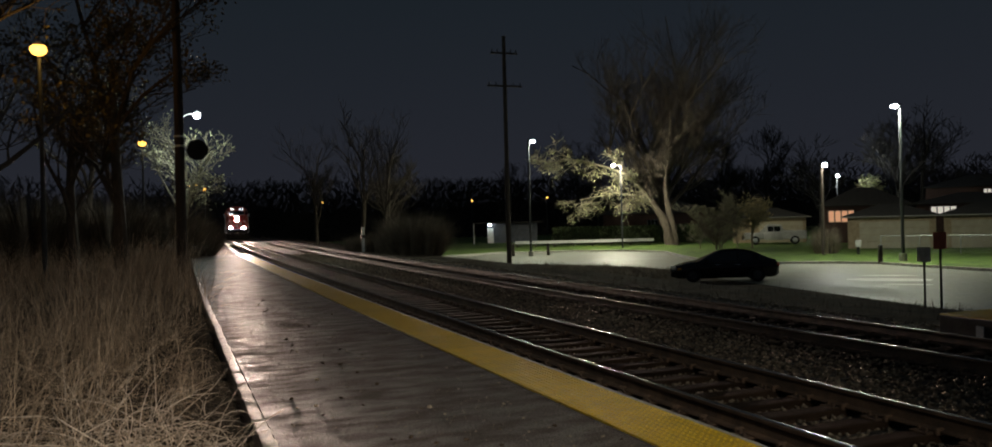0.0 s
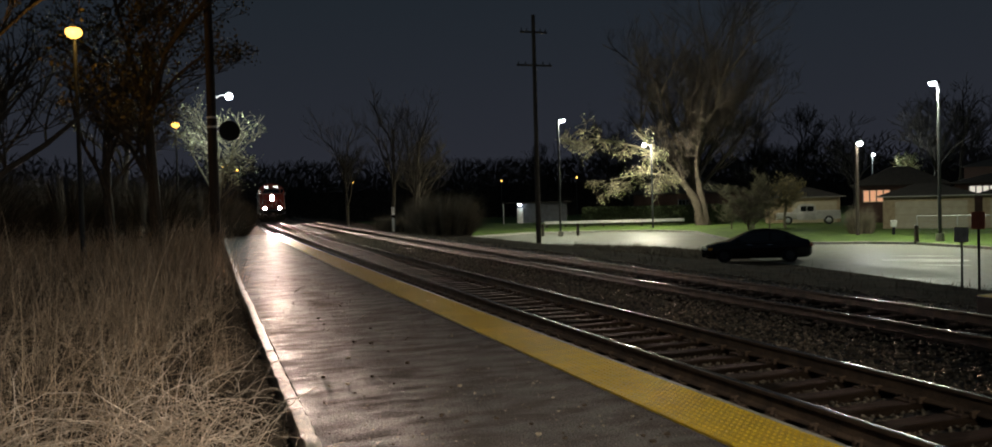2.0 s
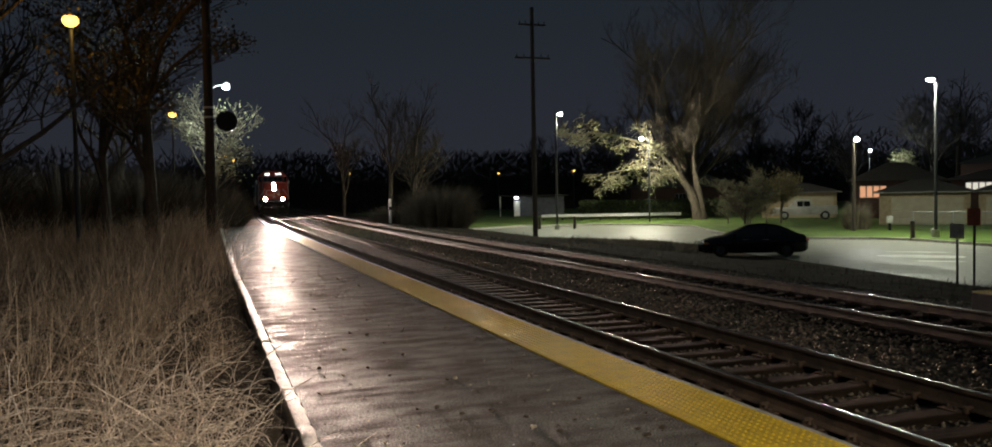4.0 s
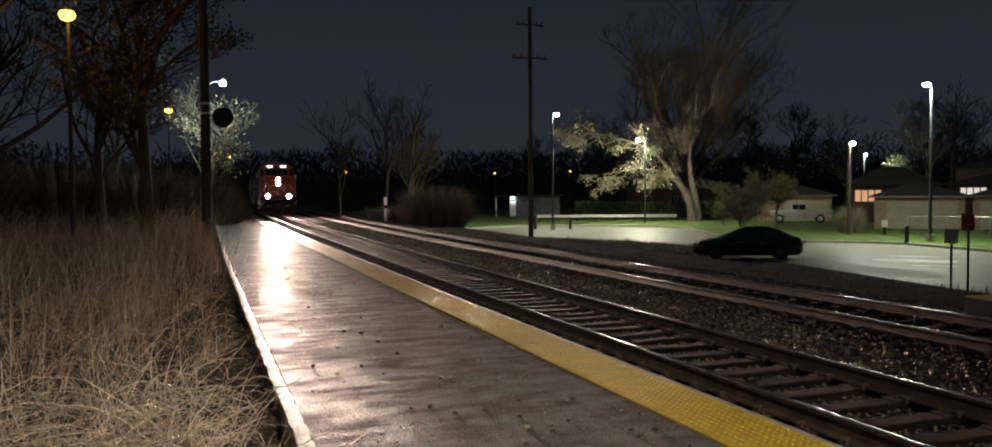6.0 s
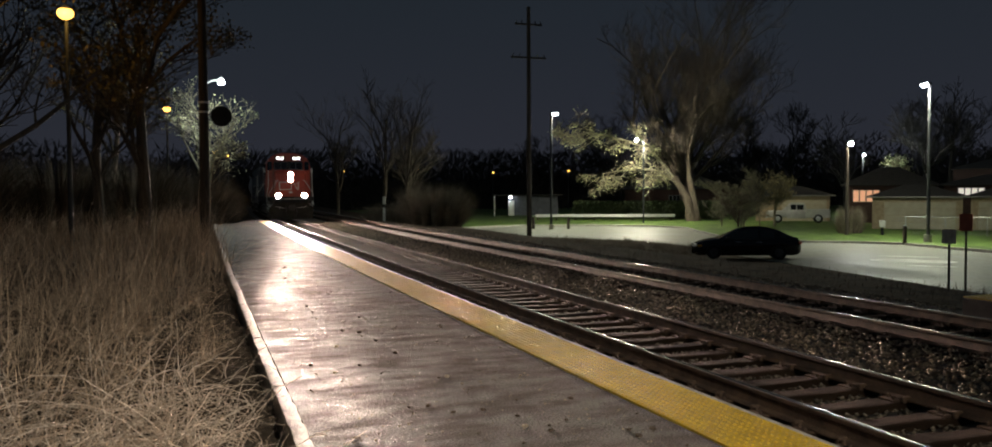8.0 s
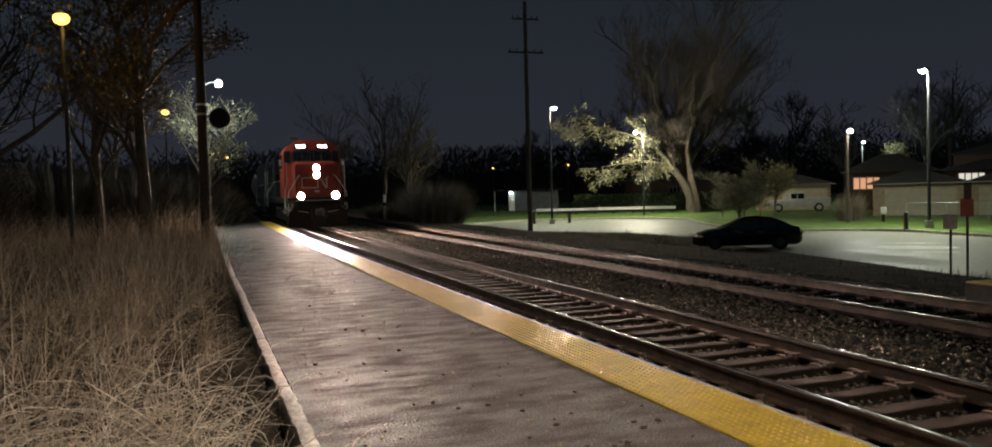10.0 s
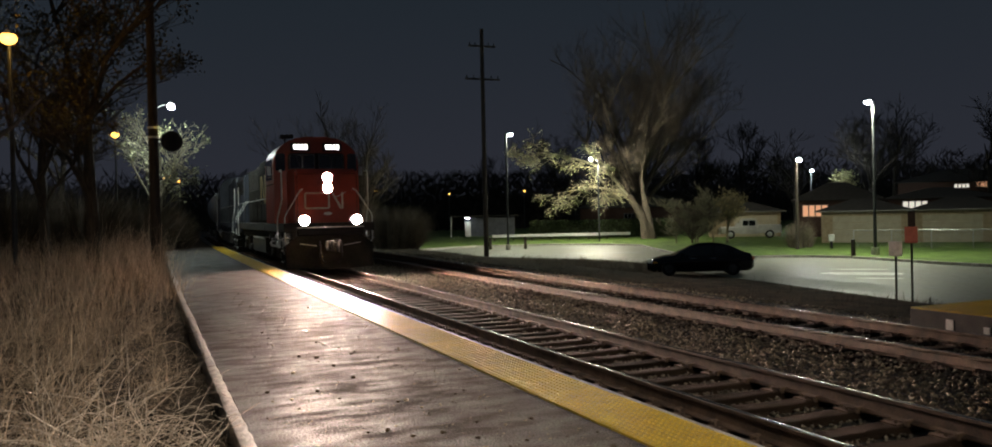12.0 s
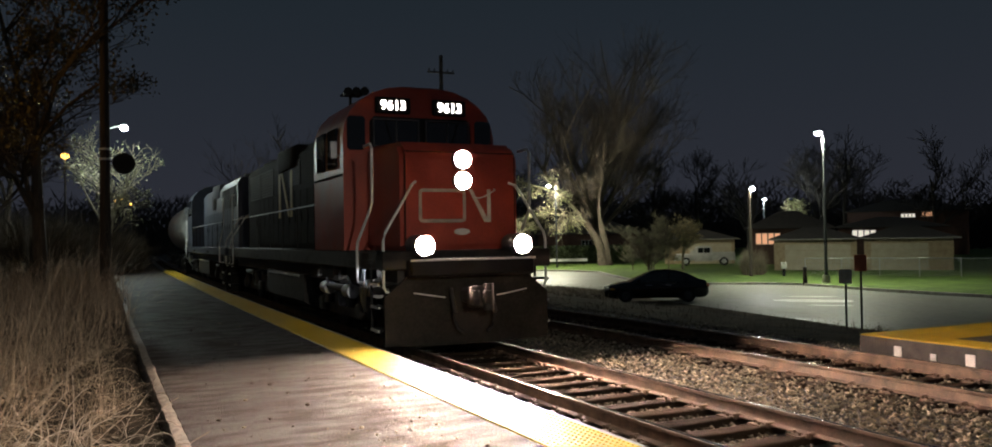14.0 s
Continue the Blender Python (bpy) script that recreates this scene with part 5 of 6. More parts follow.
def tangle(name, n, x0, x1, y0, y1, length, seed, mat, w, label, rise=0.5, bend_more=0.55, lift=0.35, arms=2):
    """Broken stems that wander and cross: each a bent three-sided stalk with short side sprigs."""
    rng = np.random.default_rng(seed)
    x, y = rng.uniform(x0, x1, n), rng.uniform(y0, y1, n)
    clump = np.array([noise.noise((a * 1.6, b * 1.3, seed)) for a, b in zip(x, y)])
    keep = clump > rng.uniform(-0.35, 0.15, n)
    x, y, clump = x[keep], y[keep], clump[keep]
    V, F, off, seg = [], [], 0, 7
    for a in range(arms):
        k = len(x)
        span = length * rng.uniform(0.5, 1.25, k) * (1.0 if a == 0 else 0.45)
        z = np.array([ground_z(p, q) for p, q in zip(x, y)])
        px, py, pz = x.copy(), y.copy(), z + rng.uniform(0, lift, k) * np.clip(0.4 + clump, 0.05, 1)
        az, el = rng.uniform(0, 6.283, k), rng.normal(rise, 0.45, k)
        side, dip = rng.normal(0, bend_more, k), rng.uniform(0.05, 0.42, k)
        rings = []
        for i in range(seg + 1):
            r = w * rng.uniform(0.85, 1.15, k) * (1.05 - 0.75 * i / seg)
            for c in range(3):
                q = az + 1.57
                u, v = math.cos(2.094 * c), math.sin(2.094 * c)
                rings.append(np.stack([px + r * u * np.cos(q), py + r * u * np.sin(q), pz + r * v], -1))
            px, py = px + np.cos(az) * np.cos(el) * span / seg, py + np.sin(az) * np.cos(el) * span / seg
            pz = np.maximum(z + 0.01, pz + np.sin(el) * span / seg)
            az, el = az + side * 0.5 + rng.normal(0, 0.22, k), el - dip + rng.normal(0, 0.12, k)
        V.append(np.stack(rings, 1).reshape(-1, 3))
        idx = np.arange(k)[:, None] * (3 * seg + 3) + off
        for i in range(seg):
            for c in range(3):
                d = (c + 1) % 3
                F.append(np.concatenate([idx + 3 * i + c, idx + 3 * i + d, idx + 3 * i + 3 + d, idx + 3 * i + 3 + c], 1))
        off += k * (3 * seg + 3)
    ob = quads(name, np.concatenate(V), np.concatenate(F), mat)
    return tagged(ob, label, "grass", kind="stuff")


grass("dry_grass", 2200, -6.5, 0.2, 2.6, 15, 0.3, 0.75, 11, M_GRASS, 0.0024, (-0.2, 1.2), "matted straw-coloured grass beside the platform", 0.4, 1.1, 0.95, flow=3.0)
grass("grass_tufts", 4200, -6.0, -0.75, 3.2, 15, 0.6, 1.2, 21, M_GRASS, 0.0030, (0.5, 1.7), "arching tufts of long dry grass", 0.35, 1.2, 0.6, 90, 4.0)
grass("grass_tufts", 2600, -1.6, 0.15, 6.5, 16, 0.5, 1.0, 22, M_GRASS, 0.0032, (0.6, 1.9), "arching tufts of long dry grass", 0.3, 1.2, 0.6, 60, 4.0)
grass("matted_straw", 2400, -5.5, 0.25, 3.0, 10.5, 0.25, 0.6, 19, M_GRASS, 0.0024, (-0.4, 0.8), "matted fallen straw", 0.5, 3.2, 1.35)
grass("dry_stalks", 420, -6.5, -0.5, 3.0, 16, 0.8, 1.4, 14, M_GRASS, 0.0036, (0.1, 1.0), "tall dry grass stalks leaning over", 0.2, 0.9, 0.45)
tangle("broken_stems", 1000, -2.3, 0.28, 3.0, 7.5, 0.62, 61, M_STEM, 0.0036, "tangle of broken pale stems beside the platform")
tangle("broken_stems", 700, -1.5, 0.22, 3.3, 6.4, 0.9, 62, M_STEM, 0.0046, "tangle of thick pale broken stems", 0.75, 0.5, 0.45)
grass("pale_stalks", 170, -2.8, -0.2, 3.1, 8.5, 0.7, 1.25, 66, M_STEM, 0.0042, (-0.1, 0.5), "long straight pale stalks leaning out of the grass", 0.2, 0.9, 0.75, flow=1.5)
tangle("leaf_litter", 1500, 0.05, 0.56, 3.0, 18, 0.22, 67, M_THICKET, 0.0045, "dark dead litter along the timber edge", 0.3, 0.6, 0.04)
tangle("broken_stems", 160, 0.18, 0.52, 3.3, 4.6, 0.55, 63, M_STEM, 0.0034, "scraggly pale weed clump against the timber edge", 0.9, 0.5, 0.1)
tangle("broken_stems", 1500, -4.5, 0.2, 7.0, 15, 0.7, 64, M_GRASS, 0.0040, "tangle of broken pale stems along the platform", 0.7, 0.5, 0.4)
grass("dry_grass", 13000, -9, 0.5, 14, 44, 0.6, 1.5, 12, M_GRASS, 0.006, (0.4, 2.2), "tall dry grass along the line", 0.3, 1.5, 0.4)
grass("dead_weeds", 260, 0.1, 0.6, 5.0, 14, 0.25, 0.55, 15, M_STEM, 0.0021, (0.4, 2.2), "scraggly dead weeds by the timber edge", 0.0, 2.0, 0.6)
grass("overhanging_weeds", 2600, -1.3, 0.72, 17, 42, 0.9, 1.7, 16, M_GRASS, 0.005, (0.5, 1.9), "bushy dry weeds overhanging the platform edge", 0.2, 1.6, 0.35)
grass("weeds", 8000, 13.0, 20.4, 9, 56, 0.1, 0.3, 13, M_THICKET, 0.007, (0.6, 2.2), "short dead weeds on the bank")


grass("verge_weeds", 5200, 20.4, 24.4, 35, 53, 0.15, 0.45, 23, M_THICKET, 0.008, (0.6, 2.2), "dead weeds on the verge before the lot")
grass("verge_weeds", 1500, 24.2, 26.3, 39, 48.5, 0.15, 0.4, 24, M_THICKET, 0.008, (0.6, 2.2), "dead weeds on the verge before the lot")
# ---- trackside and yard details ----
post = thing("marker_post", pose(12.9, 60.0, -0.62), "short white trackside marker post", "marker post")
bm = BM()
box(bm, -0.09, 0.09, -0.09, 0.09, 0, 2.0, 0.02)
part("post", bm, M_WHITE, post)
bm = BM()
box(bm, -0.11, 0.11, -0.11, 0.11, 1.2, 1.45, 0.01)
part("dark_band", bm, M_BLACK, post)


def guard_rail(a, b):
    a, b = Vector(a), Vector(b)
    d = b - a
    t = thing("guard_rail", Matrix.Translation(a) @ Matrix.Rotation(math.atan2(d.y, d.x), 4, "Z"), "long galvanised guard rail on short posts", "guard rail")
    bm = BM()
    profile(bm, [(0.0, 0.35), (0.05, 0.40), (0.0, 0.46), (0.0, 0.54), (0.05, 0.6), (0.0, 0.66), (-0.012, 0.66), (0.03, 0.6), (-0.012, 0.54), (-0.012, 0.46), (0.03, 0.40), (-0.012, 0.35)], 0, d.length, "y")
    bmesh.ops.rotate(bm, verts=bm.verts, cent=(0, 0, 0), matrix=Matrix.Rotation(radians(-90), 3, "Z"))
    part("rail_beam", bm, M_GUARD, t)
    for i in range(8):
        bm = BM()
        x = d.length * (i + 0.1) / 7.3
        box(bm, x - 0.07, x + 0.07, 0.03, 0.2, -0.1, 0.6, 0.01)
        part("post", bm, M_POLE, t)


guard_rail((34.2, 83.0, LOT_Z + 0.14), (47.3, 76.6, LOT_Z + 0.14))


def hedge():
    t = thing("hedge", pose(41.4, 88.7, LOT_Z, 0, 0, -42), "clipped dark evergreen hedge", "hedge")
    rng = np.random.default_rng(5)
    n = 9000
    c = np.stack([rng.uniform(0, 16.5, n), rng.uniform(-0.6, 0.6, n), rng.uniform(0, 2.0, n)], 1)
    face = rng.integers(0, 3, n)
    c[face == 0, 1] = -0.6
    c[face == 1, 2] = 2.0
    c += rng.normal(0, 0.06, c.shape)
    a = rng.normal(0, 1, (n, 3))
    b = np.cross(a, rng.normal(0, 1, (n, 3)))
    a *= 0.12 / np.linalg.norm(a, axis=1)[:, None]
    b *= 0.08 / np.linalg.norm(b, axis=1)[:, None]
    v = np.stack([c - a, c + b, c + a, c - b], 1).reshape(-1, 3)
    quads("foliage", v, np.arange(4 * n).reshape(-1, 4), M_HEDGE, t)
    bm = BM()
    box(bm, 0.1, 16.4, -0.5, 0.5, 0, 1.9, 0.1)
    part("core", bm, M_HEDGE, t)


hedge()


def chain_fence():
    t = thing("chain_link_fence", pose(45.0, 44.0, LOT_Z + 0.14, 0, 0, -58), "low chain-link fence with a pale top rail", "fence")
    for i in range(14):
        bm = BM()
        rod(bm, (i * 2.4, 0, 0), (i * 2.4, 0, 1.25), 0.03, n=8)
        part("post", bm, M_STEEL, t)
    bm = BM()
    rod(bm, (0, 0, 1.22), (31.2, 0, 1.22), 0.028, n=8)
    part("top_rail", bm, M_STEEL, t)
    V, F = [], []
    for k in range(260):
        x = k * 0.12
        for s in (-1, 1):
            n = len(V)
            V += [(x, 0.003, 0.05), (x + 0.008, 0.003, 0.05), (x + 0.008 + s * 0.55, 0.003, 1.2), (x + s * 0.55, 0.003, 1.2)]
            F.append((n, n + 1, n + 2, n + 3))
    raw("wire_mesh", V, F, M_STEEL, t)


chain_fence()


def bollard(x, y, h, label):
    t = thing("bollard", pose(x, y, LOT_Z + 0.14), label, "bollard", "bollards")
    bm = BM()
    rod(bm, (0, 0, -0.1), (0, 0, h), 0.13, 0.12, 12)
    part("post", bm, M_POLE, t)
    bm = BM()
    rod(bm, (0, 0, h), (0, 0, h + 0.04), 0.12, 0.05, 12)
    part("cap", bm, M_DARKSTEEL, t)


def hydrant_post(x, y):
    t = thing("utility_box", pose(x, y, LOT_Z + 0.14, 0, 0, -40), "small white utility box on a dark stand", "utility box")
    bm = BM()
    box(bm, -0.09, 0.09, -0.09, 0.09, -0.05, 0.5, 0.01)
    part("stand", bm, M_BLACK, t)
    bm = BM()
    box(bm, -0.19, 0.19, -0.14, 0.14, 0.5, 0.98, 0.03)
    part("box", bm, M_SIDING, t)


hydrant_post(43.6, 44.6)
bollard(38.0, 37.2, 0.95, "short dark bollard on the lawn edge")
bollard(27.0, 66.0, 0.9, "short dark bollard by the lot lamp")
bollard(29.6, 64.6, 0.9, "short dark bollard by the lot lamp")


def shed():
    t = thing("shed", pose(38.6, 103.0, LOT_Z, 0, 0, -20), "pale shed with a bright lamp under its roof edge", "shed")
    bm = BM()
    box(bm, 0, 6.5, 0, 5, 0, 2.7)
    part("wall", bm, M_GREY, t)
    bm = BM()
    box(bm, -2.0, 7, -1.4, 5.4, 2.7, 2.86, 0.03)
    part("roof", bm, M_ROOF, t)
    bm = BM()
    box(bm, -0.02, 0.75, -0.05, -0.004, 0.05, 2.1, 0.01)
    part("door", bm, M_WHITE, t, "pale door under the lamp")
    bm = BM()
    rod(bm, (-1.8, -1.2, 0), (-1.8, -1.2, 2.7), 0.06)
    part("post", bm, M_WHITE, t)
    bm = BM()
    box(bm, 0.1, 0.5, -0.36, -0.2, 2.45, 2.6, 0.04)
    part("lamp", bm, G_COOL, t, "glowing cool-white lamp")


shed()


def pickup():
    t = thing("pickup_truck", pose(53.3, 64.9, LOT_Z + 0.16, 0, 0, 142), "pale grey pickup truck parked beside a garage", "pickup truck")
    bm = BM()
    box(bm, 0.7, 2.75, -0.93, 0.93, 0.5, 1.12, 0.12, 3)
    box(bm, -0.75, 0.95, -0.95, 0.95, 0.42, 1.16, 0.06, 2)
    part("body", bm, M_SIDING, t)
    bm = BM()
    for s in (-1, 1):
        box(bm, -2.8, -0.72, s * 0.93 - 0.05, s * 0.93 + 0.05, 0.5, 1.28, 0.03)
    box(bm, -2.85, -2.75, -0.95, 0.95, 0.5, 1.28, 0.03)
    box(bm, -2.8, -0.72, -0.9, 0.9, 0.55, 0.72)
    part("cargo_bed", bm, M_SIDING, t, "open pale cargo bed")
    bm = BM()
    prof = [(-0.78, 1.12), (-0.66, 1.78), (-0.5, 1.86), (0.55, 1.86), (0.72, 1.8), (1.4, 1.12)]
    profile(bm, prof, -0.84, 0.84, "x")
    for v in bm.verts:
        v.co = Vector((v.co.y, v.co.x * (1 - 0.16 * max(0, v.co.z - 1.12)), v.co.z))
    bmesh.ops.bevel(bm, geom=list(bm.edges), offset=0.03, segments=2, affect="EDGES")
    part("cab", bm, M_SIDING, t)
    for s in (-1, 1):
        for x0, x1 in ((-0.52, 0.05), (0.12, 0.62)):
            bm = BM()
            box(bm, x0, x1, s * 0.80 - 0.03, s * 0.80 + 0.03, 1.2, 1.7, 0.02)
            part("side_window", bm, M_GLASS, t)
        bm = BM()
        box(bm, 2.66, 2.78, s * 0.68 - 0.17, s * 0.68 + 0.17, 0.78, 0.98, 0.02)
        part("headlight", bm, M_STEEL, t)
        for x in (-1.8, 1.75):
            bm = BM()
            rod(bm, (x, s * 0.74, 0.4), (x, s * 0.99, 0.4), 0.4, n=20)
            wheel = part("wheel", bm, M_RUBBER, t)
            bm = BM()
            rod(bm, (x, s * 0.985, 0.4), (x, s * 1.0, 0.4), 0.24, 0.22, n=12)
            part("rim", bm, M_STEEL, wheel)
    bm = BM()
    box(bm, 2.7, 2.86, -0.95, 0.95, 0.42, 0.6, 0.04)
    part("bumper", bm, M_STEEL, t)


pickup()

# small stones and litter on the platform
for i in range(170):
    y = 4.5 + 16 * random.random() ** 1.6
    bm = BM()
    bmesh.ops.create_icosphere(bm, subdivisions=1, radius=random.uniform(0.008, 0.014) if i % 4 else random.uniform(0.014, 0.027))
    for v in bm.verts:
        v.co *= random.uniform(0.7, 1.3)
        v.co.z *= 0.6
    ob = part("pebble", bm, M_SOIL if i % 3 else M_STONE, None, smooth=False)
    ob.matrix_basis = pose(random.uniform(0.85, 3.0), y, 0.006, 0, 0, random.uniform(0, 360))
    tagged(ob, "small loose pebble on the wet platform", "pebble", "pebbles on the platform")


def grit(n, seed):
    """Fine grit and crumbs of leaf strewn over the platform, each a small tilted block."""
    rng = np.random.default_rng(seed)
    x, y = rng.uniform(0.75, 3.1, n), 3.6 + 17 * rng.uniform(0, 1, n) ** 1.7
    size, turn = rng.uniform(0.0022, 0.006, n) * rng.choice([1, 1, 1, 1.7], n), rng.uniform(0, 6.28, n)
    V = []
    for dz in (0.0, 1.0):
        for k in range(4):
            r = size * rng.uniform(0.6, 1.3, n) * (1 - 0.35 * dz)
            V.append(np.stack([x + r * np.cos(turn + k * 1.57), y + r * np.sin(turn + k * 1.57), 0.0005 + dz * size * rng.uniform(0.5, 1.2, n)], -1))
    verts = np.stack(V, 1).reshape(-1, 3)
    f = np.array([(4, 5, 6, 7), (0, 1, 5, 4), (1, 2, 6, 5), (2, 3, 7, 6), (3, 0, 4, 7)])
    faces = (np.arange(n)[:, None, None] * 8 + f[None]).reshape(-1, 4)
    return tagged(quads("grit", verts, faces, M_STONE), "fine grit strewn over the wet platform", "grit", kind="stuff")


grit(3200, 31)
tree(76.8, 78.0, LOT_Z, 25, 8.2, 0.75, 4, 0.15, (0, 0, 0), M_TWIG, M_BUD, 1500, 0.11, "pale tree lit by a lamp behind the roofs", 0, (4, 5), 0.025)

# pale patches on the lot: bright wet sheen put into the colour
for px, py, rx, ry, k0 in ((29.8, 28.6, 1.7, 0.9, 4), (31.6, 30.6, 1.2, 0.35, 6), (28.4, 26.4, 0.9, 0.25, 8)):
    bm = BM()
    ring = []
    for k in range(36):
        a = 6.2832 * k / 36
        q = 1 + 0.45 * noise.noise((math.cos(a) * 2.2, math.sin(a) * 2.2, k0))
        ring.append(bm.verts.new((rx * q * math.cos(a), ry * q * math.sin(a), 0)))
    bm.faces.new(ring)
    lot_sheen = part("painted_sheen", bm, M_SHEEN)
    lot_sheen.matrix_basis = pose(px, py, LOT_Z + 0.005, 0, 0, -46)
    tagged(lot_sheen, "pale patch of the lot, wet sheen painted into its colour", "pavement patch", kind="structure")

# far woods, too fine to tell apart
def far_woods(n, seed):
    rng = np.random.default_rng(seed)
    az = np.radians(rng.uniform(-40, 80, n))
    dist = rng.uniform(150, 260, n)
    top = 11 + 5 * np.array([noise.noise((a * 9, d * 0.012, 2)) for a, d in zip(az, dist)]) + 1.5 * np.array([noise.noise((a * 34, d * 0.03, 7)) for a, d in zip(az, dist)])
    x, y = dist * np.sin(az), dist * np.cos(az)
    z = LOT_Z + rng.uniform(0, 1, n) ** 1.25 * top
    lean = rng.normal(0, 0.9, n)
    hgt = rng.uniform(0.4, 1.5, n)
    w = rng.uniform(0.03, 0.20, n) * (1.7 - z / 13)
    tx, ty = np.cos(az), -np.sin(az)
    c = np.stack([x, y, z], 1)
    t = np.stack([tx, ty, 0 * tx], 1)
    up = np.stack([tx * lean, ty * lean, np.ones(n)], 1)
    v = np.stack([c - t * w[:, None], c + t * w[:, None], c + up * hgt[:, None] + t * 0.02, c + up * hgt[:, None] - t * 0.02], 1).reshape(-1, 3)
    # the thick of the wood, behind the twigs
    edge = np.radians(np.linspace(-40, 80, 260))
    high = LOT_Z + 7.5 + np.array([3.4 * noise.noise((a * 9, 3.0, 2)) + 1.0 * noise.noise((a * 34, 7.5, 7)) + 0.5 * noise.noise((a * 150, 1.0, 4)) for a in edge])
    for i in range(len(edge) - 1):
        (a, p), (b, q) = (edge[i], high[i]), (edge[i + 1], high[i + 1])
        wall = [(262 * math.sin(a), 262 * math.cos(a), LOT_Z - 1), (262 * math.sin(b), 262 * math.cos(b), LOT_Z - 1), (262 * math.sin(b), 262 * math.cos(b), q), (262 * math.sin(a), 262 * math.cos(a), p)]
        v = np.concatenate([v, np.array(wall)])
    ob = quads("far_woods", v, np.arange(len(v)).reshape(-1, 4), M_FAR)
    tagged(ob, "dark bare woods on the horizon", "woods", kind="stuff")


far_woods(110000, 9)

# ---- parked car ----
def car():
    t = thing("car", pose(24.1, 33.0, LOT_Z, 0, 0, 150), "black parked sedan with dark glass", "car")
    def lerp(pts, x):
        return float(np.interp(x, [p[0] for p in pts], [p[1] for p in pts]))

    def loft(bm, xs, section):
        rings = [[bm.verts.new(p) for p in section(x)] for x in xs]
        k = len(rings[0])
        for p, q in zip(rings, rings[1:]):
            for i in range(k):
                bm.faces.new((p[i], p[(i + 1) % k], q[(i + 1) % k], q[i]))
        bm.faces.new(rings[0])
        bm.faces.new(rings[-1][::-1])

    top = ((-2.42, 0.80), (-2.34, 0.98), (-2.0, 1.05), (-1.2, 1.03), (1.0, 0.97), (1.7, 0.88), (2.2, 0.74), (2.42, 0.56))
    half = ((-2.42, 0.62), (-2.32, 0.8), (-1.9, 0.9), (0, 0.93), (1.6, 0.91), (2.1, 0.82), (2.42, 0.55))
    low = ((-2.42, 0.34), (-2.2, 0.2), (2.1, 0.16), (2.42, 0.26))
    shape = ((0.0, 1.0), (0.68, 1.0), (0.86, 0.965), (0.945, 0.88), (0.985, 0.74), (1.0, 0.55), (0.985, 0.3), (0.95, 0.08), (0.86, 0.0))

    def body_ring(x):
        w, a, b = lerp(half, x), lerp(low, x), lerp(top, x)
        right = [(x, w * u, a + (b - a) * v) for u, v in shape]
        return right + [(x, -y, z) for x, y, z in reversed(right[1:])]

    bm = BM()
    loft(bm, [-2.42 + 4.84 * k / 32 for k in range(33)], body_ring)
    part("body", bm, M_CAR, t)
    roof = ((-2.15, 1.0), (-1.8, 1.16), (-1.45, 1.33), (-1.0, 1.45), (-0.5, 1.5), (0.0, 1.47), (0.35, 1.37), (0.8, 1.16), (1.25, 0.94))

    def cabin_ring(x, grow=0.0):
        z = lerp(roof, x) + grow
        w = 0.82 + grow
        right = [(x, (w - max(0, z - 0.95) * 0.55) * u, 0.9 + (z - 0.9) * v) for u, v in ((0, 1.0), (0.7, 0.99), (0.9, 0.95), (1.0, 0.85))] + [(x, w, 0.9)]
        return right + [(x, -y, q) for x, y, q in reversed(right[1:])]

    bm = BM()
    loft(bm, [-2.15 + 3.4 * k / 24 for k in range(25)], cabin_ring)
    part("cabin", bm, M_GLASS, t, "dark tinted glass cabin")
    bm = BM()
    xs = [-1.35 + 1.6 * k / 10 for k in range(11)]
    rings = [[bm.verts.new(p) for p in ((lambda r: [r[7], r[6], r[5], r[0], r[1], r[2], r[3]])(cabin_ring(x, 0.012)))] for x in xs]
    for p, q in zip(rings, rings[1:]):
        for i in range(6):
            bm.faces.new((p[i], p[i + 1], q[i + 1], q[i]))
    bmesh.ops.solidify(bm, geom=list(bm.faces), thickness=0.01)
    part("roof", bm, M_CAR, t, "black roof panel")
    for s in (-1, 1):
        for x0, x1 in ((-0.62, -0.55), (-1.5, -1.25)):
            bm = BM()
            z1 = lerp(roof, (x0 + x1) / 2) - 0.05
            profile(bm, [(x0, 0.95), (x1, 0.95), (x1 - 0.02, z1), (x0 - 0.02, z1)], -0.012, 0.012, "y")
            for v in bm.verts:
                v.co.y += s * (0.835 - max(0, v.co.z - 0.95) * 0.43)
            part("pillar", bm, M_CAR, t)
    for x in (-1.42, 1.45):
        for s in (-1, 1):
            bm = BM()
            rod(bm, (x, s * 0.72, 0.33), (x, s * 0.94, 0.33), 0.33, n=24)
            wheel = part("wheel", bm, M_RUBBER, t)
            bm = BM()
            rod(bm, (x, s * 0.93, 0.33), (x, s * 0.948, 0.33), 0.21, 0.19, n=10)
            part("rim", bm, M_DARKSTEEL, wheel)
    for s in (-1, 1):
        bm = BM()
        box(bm, 2.2, 2.38, s * 0.7 - 0.16, s * 0.7 + 0.16, 0.6, 0.7, 0.02)
        part("headlight", bm, M_STEEL, t)
        bm = BM()
        box(bm, 1.98, 2.16, s * 0.915 - 0.012, s * 0.915 + 0.012, 0.6, 0.66, 0.006)
        part("side_marker", bm, M_AMBER, t, "amber side reflector")
        bm = BM()
        box(bm, -0.9, 0.5, s * 0.93 - 0.006, s * 0.93 + 0.006, 0.90, 0.93, 0.003)
        part("window_trim", bm, M_DARKSTEEL, t)
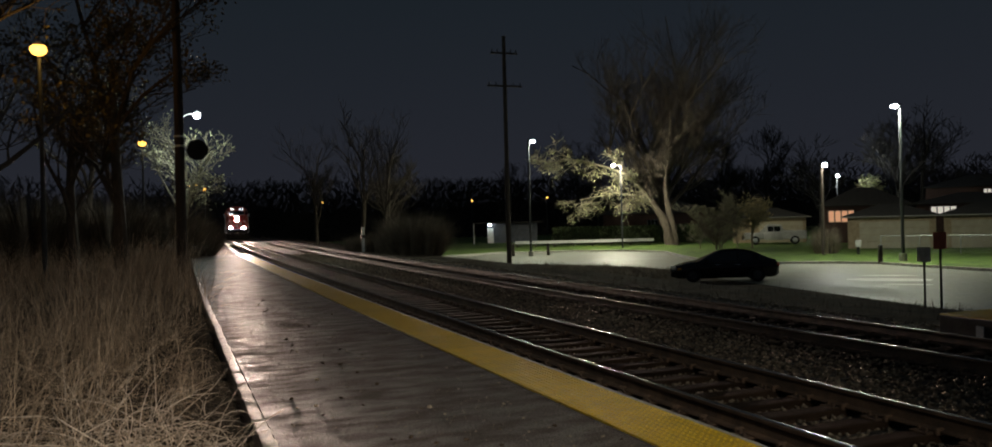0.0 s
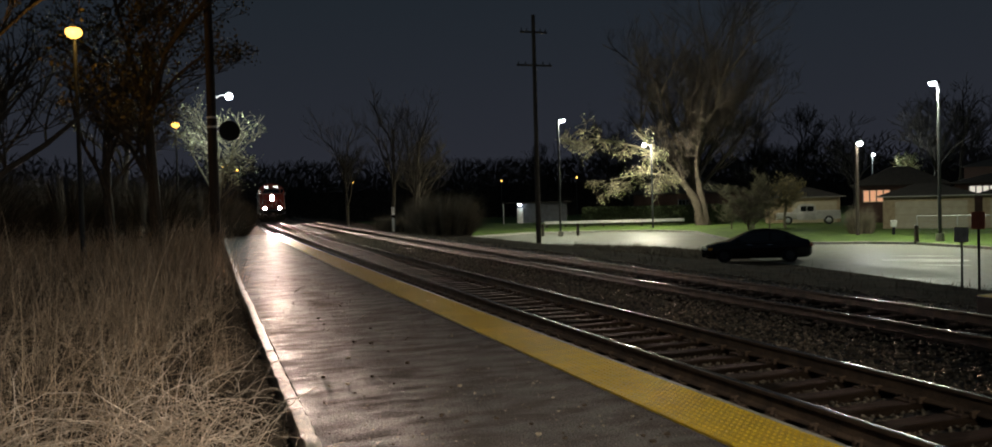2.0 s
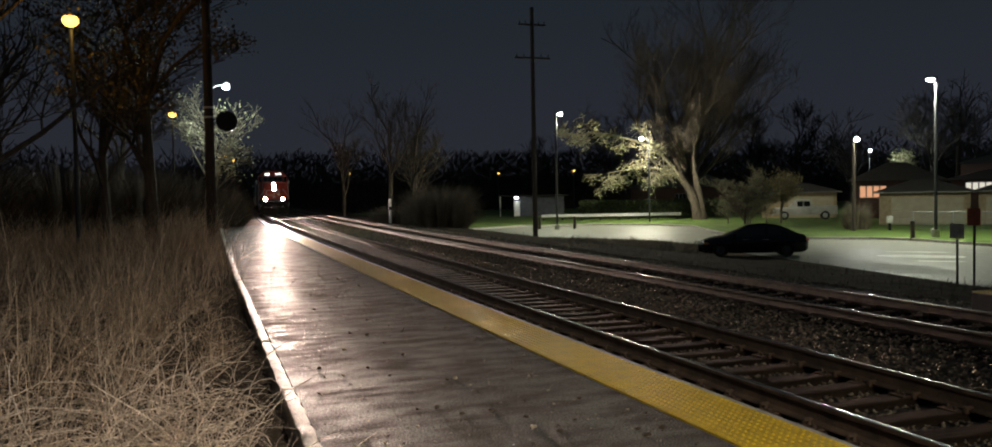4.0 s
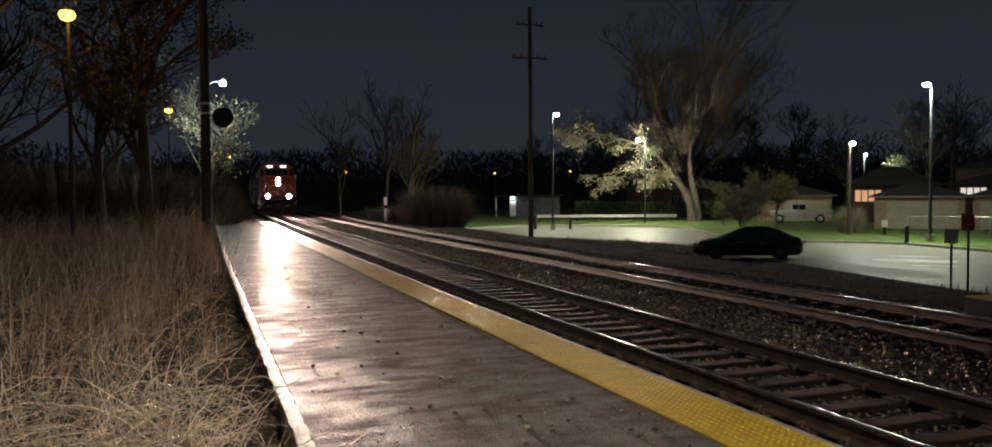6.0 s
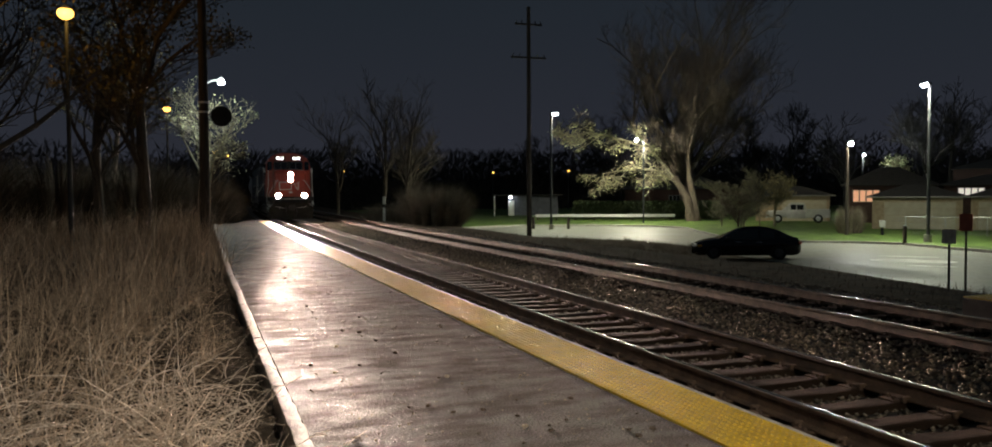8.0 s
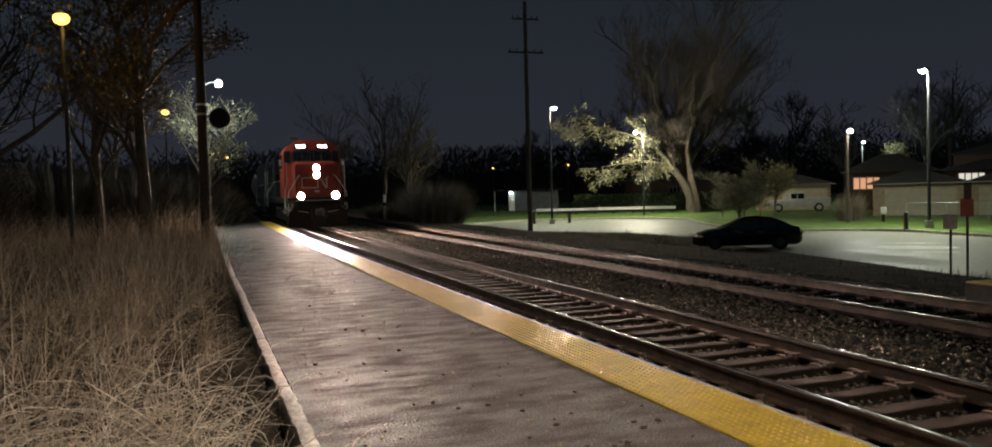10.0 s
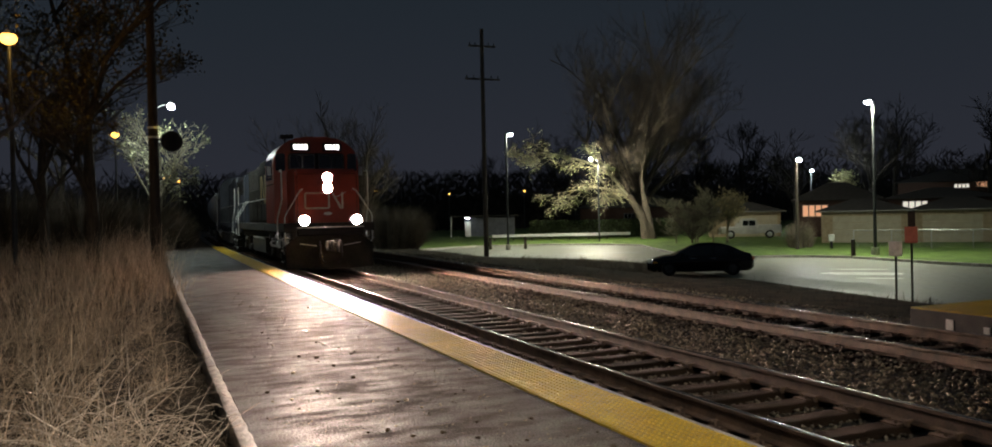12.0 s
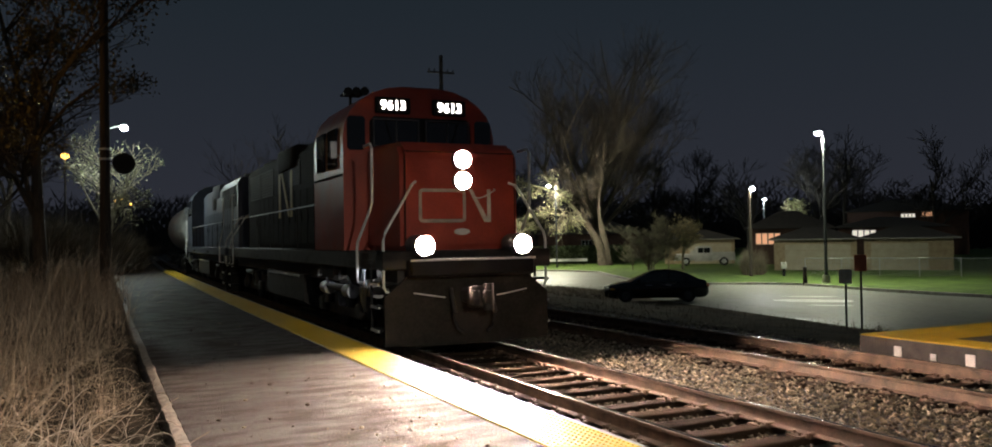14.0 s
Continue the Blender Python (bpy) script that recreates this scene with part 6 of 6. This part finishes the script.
        for hx in (-0.55, 0.35):
            bm = BM()
            pipe(bm, [(hx - 0.12, s * 0.925, 0.8), (hx - 0.1, s * 0.955, 0.8), (hx + 0.1, s * 0.955, 0.8), (hx + 0.12, s * 0.925, 0.8)], 0.02, 12)
            part("door_handle", bm, M_CHROME, t, "bright chrome handle")
        bm = BM()
        box(bm, 0.75, 0.95, s * 1.0 - 0.09, s * 1.0 + 0.09, 0.95, 1.08, 0.03)
        part("mirror", bm, M_CAR, t)
        bm = BM()
        box(bm, -2.41, -2.3, s * 0.68 - 0.18, s * 0.68 + 0.18, 0.72, 0.84, 0.02)
        part("tail_light", bm, M_SIGNRED, t)
    return t


car()


# ---- houses ----
def house(x, y, yaw, w, d, eave, rise, wall_mat, label, openings):
    """A low house: walls with set-in openings, hip roof with an overhang. Openings: (x, z, width, height, kind)."""
    t = thing("house", pose(x, y, LOT_Z + 0.1, 0, 0, yaw), label, "house", "houses")
    bm = BM()
    box(bm, -w / 2, w / 2, 0, d, 0, eave)
    part("wall", bm, wall_mat, t)
    bm = BM()
    o = 0.5
    lo = [bm.verts.new(p) for p in ((-w / 2 - o, -o, eave), (w / 2 + o, -o, eave), (w / 2 + o, d + o, eave), (-w / 2 - o, d + o, eave))]
    ins = min(w / 2 - 0.3, d / 2 + o)
    hi = [bm.verts.new((-w / 2 - o + ins, d / 2, eave + rise)), bm.verts.new((w / 2 + o - ins, d / 2, eave + rise))]
    bm.faces.new((lo[0], lo[1], hi[1], hi[0]))
    bm.faces.new((lo[1], lo[2], hi[1]))
    bm.faces.new((lo[2], lo[3], hi[0], hi[1]))
    bm.faces.new((lo[3], lo[0], hi[0]))
    bm.faces.new(lo[::-1])
    part("roof", bm, M_ROOF, t, smooth=False)
    bm = BM()
    box(bm, -w / 2 - o, w / 2 + o, -o - 0.03, -o, eave - 0.09, eave + 0.01)
    part("fascia", bm, M_FASCIA if wall_mat is M_BRICK else M_ROOF, t)
    for ox, oz, ow, oh, kind in openings:
        if kind == "garage":
            bm = BM()
            for k in range(4):
                box(bm, ox - ow / 2, ox + ow / 2, -0.04, 0.0, oz + k * oh / 4, oz + (k + 1) * oh / 4 - 0.02, 0.008)
            part("garage_door", bm, M_GDOOR, t, "pale panelled garage door")
        else:
            g = {"warm": G_WARMWIN, "white": G_WHITEWIN, "dark": M_GLASS}[kind]
            bm = BM()
            box(bm, ox - ow / 2, ox + ow / 2, -0.02, 0.0, oz, oz + oh)
            win = part("window", bm, g, t, {"warm": "warm lit window", "white": "bright lit window", "dark": "dark window"}[kind])
            bm = BM()
            for k in range(5):
                fx = ox - ow / 2 + ow * k / 4
                box(bm, fx - 0.05, fx + 0.05, -0.05, -0.015, oz - 0.05, oz + oh + 0.05)
            box(bm, ox - ow / 2, ox + ow / 2, -0.05, -0.015, oz - 0.07, oz)
            box(bm, ox - ow / 2, ox + ow / 2, -0.05, -0.015, oz + oh, oz + oh + 0.06)
            part("window_frame", bm, M_DARKSTEEL, win)
    return t


house(52.0, 49.8, -45, 6.2, 7, 2.55, 0.95, M_BRICK, "low tan brick garage with a hip roof", ((0.2, 0.05, 4.9, 2.1, "garage"),))
house(56.6, 44.9, -50, 6.2, 7, 2.55, 0.95, M_BRICK, "low tan brick garage with a pale door", ((-0.6, 0.05, 4.0, 2.1, "garage"),))
house(60.4, 61.0, -45, 7.4, 9, 3.55, 1.75, M_REDBRICK, "house with a warm lit window behind the garage", ((-1.95, 2.0, 2.3, 1.05, "warm"),))
house(66.7, 54.7, -45, 9, 9, 3.5, 1.0, M_REDBRICK, "house with a bright lit window behind the garages", ((-2.3, 2.4, 2.1, 0.8, "white"), (3.4, 2.5, 0.45, 0.6, "white")))
house(64.5, 35.0, -56, 8, 8, 2.55, 0.95, M_BRICK, "low tan brick garage beside the lawn", ((-2.4, 0.05, 4.2, 2.2, "garage"),))
house(56.2, 69.2, -39, 7.0, 7, 2.6, 0.95, M_BRICK, "low brick garage behind the pickup truck", ((1.1, 0.05, 4.2, 2.1, "garage"),))
house(62, 100, -30, 14, 9, 3.4, 2.2, M_REDBRICK, "red brick house behind the hedge", ((0, 1.2, 2, 1.3, "dark"),))
house(94, 74.7, -51, 14, 10, 5.7, 1.6, M_REDBRICK, "far two-storey house with small lit windows", ((0.2, 4.85, 1.7, 0.45, "white"), (2.4, 4.9, 1.3, 0.6, "warm")))

motions()
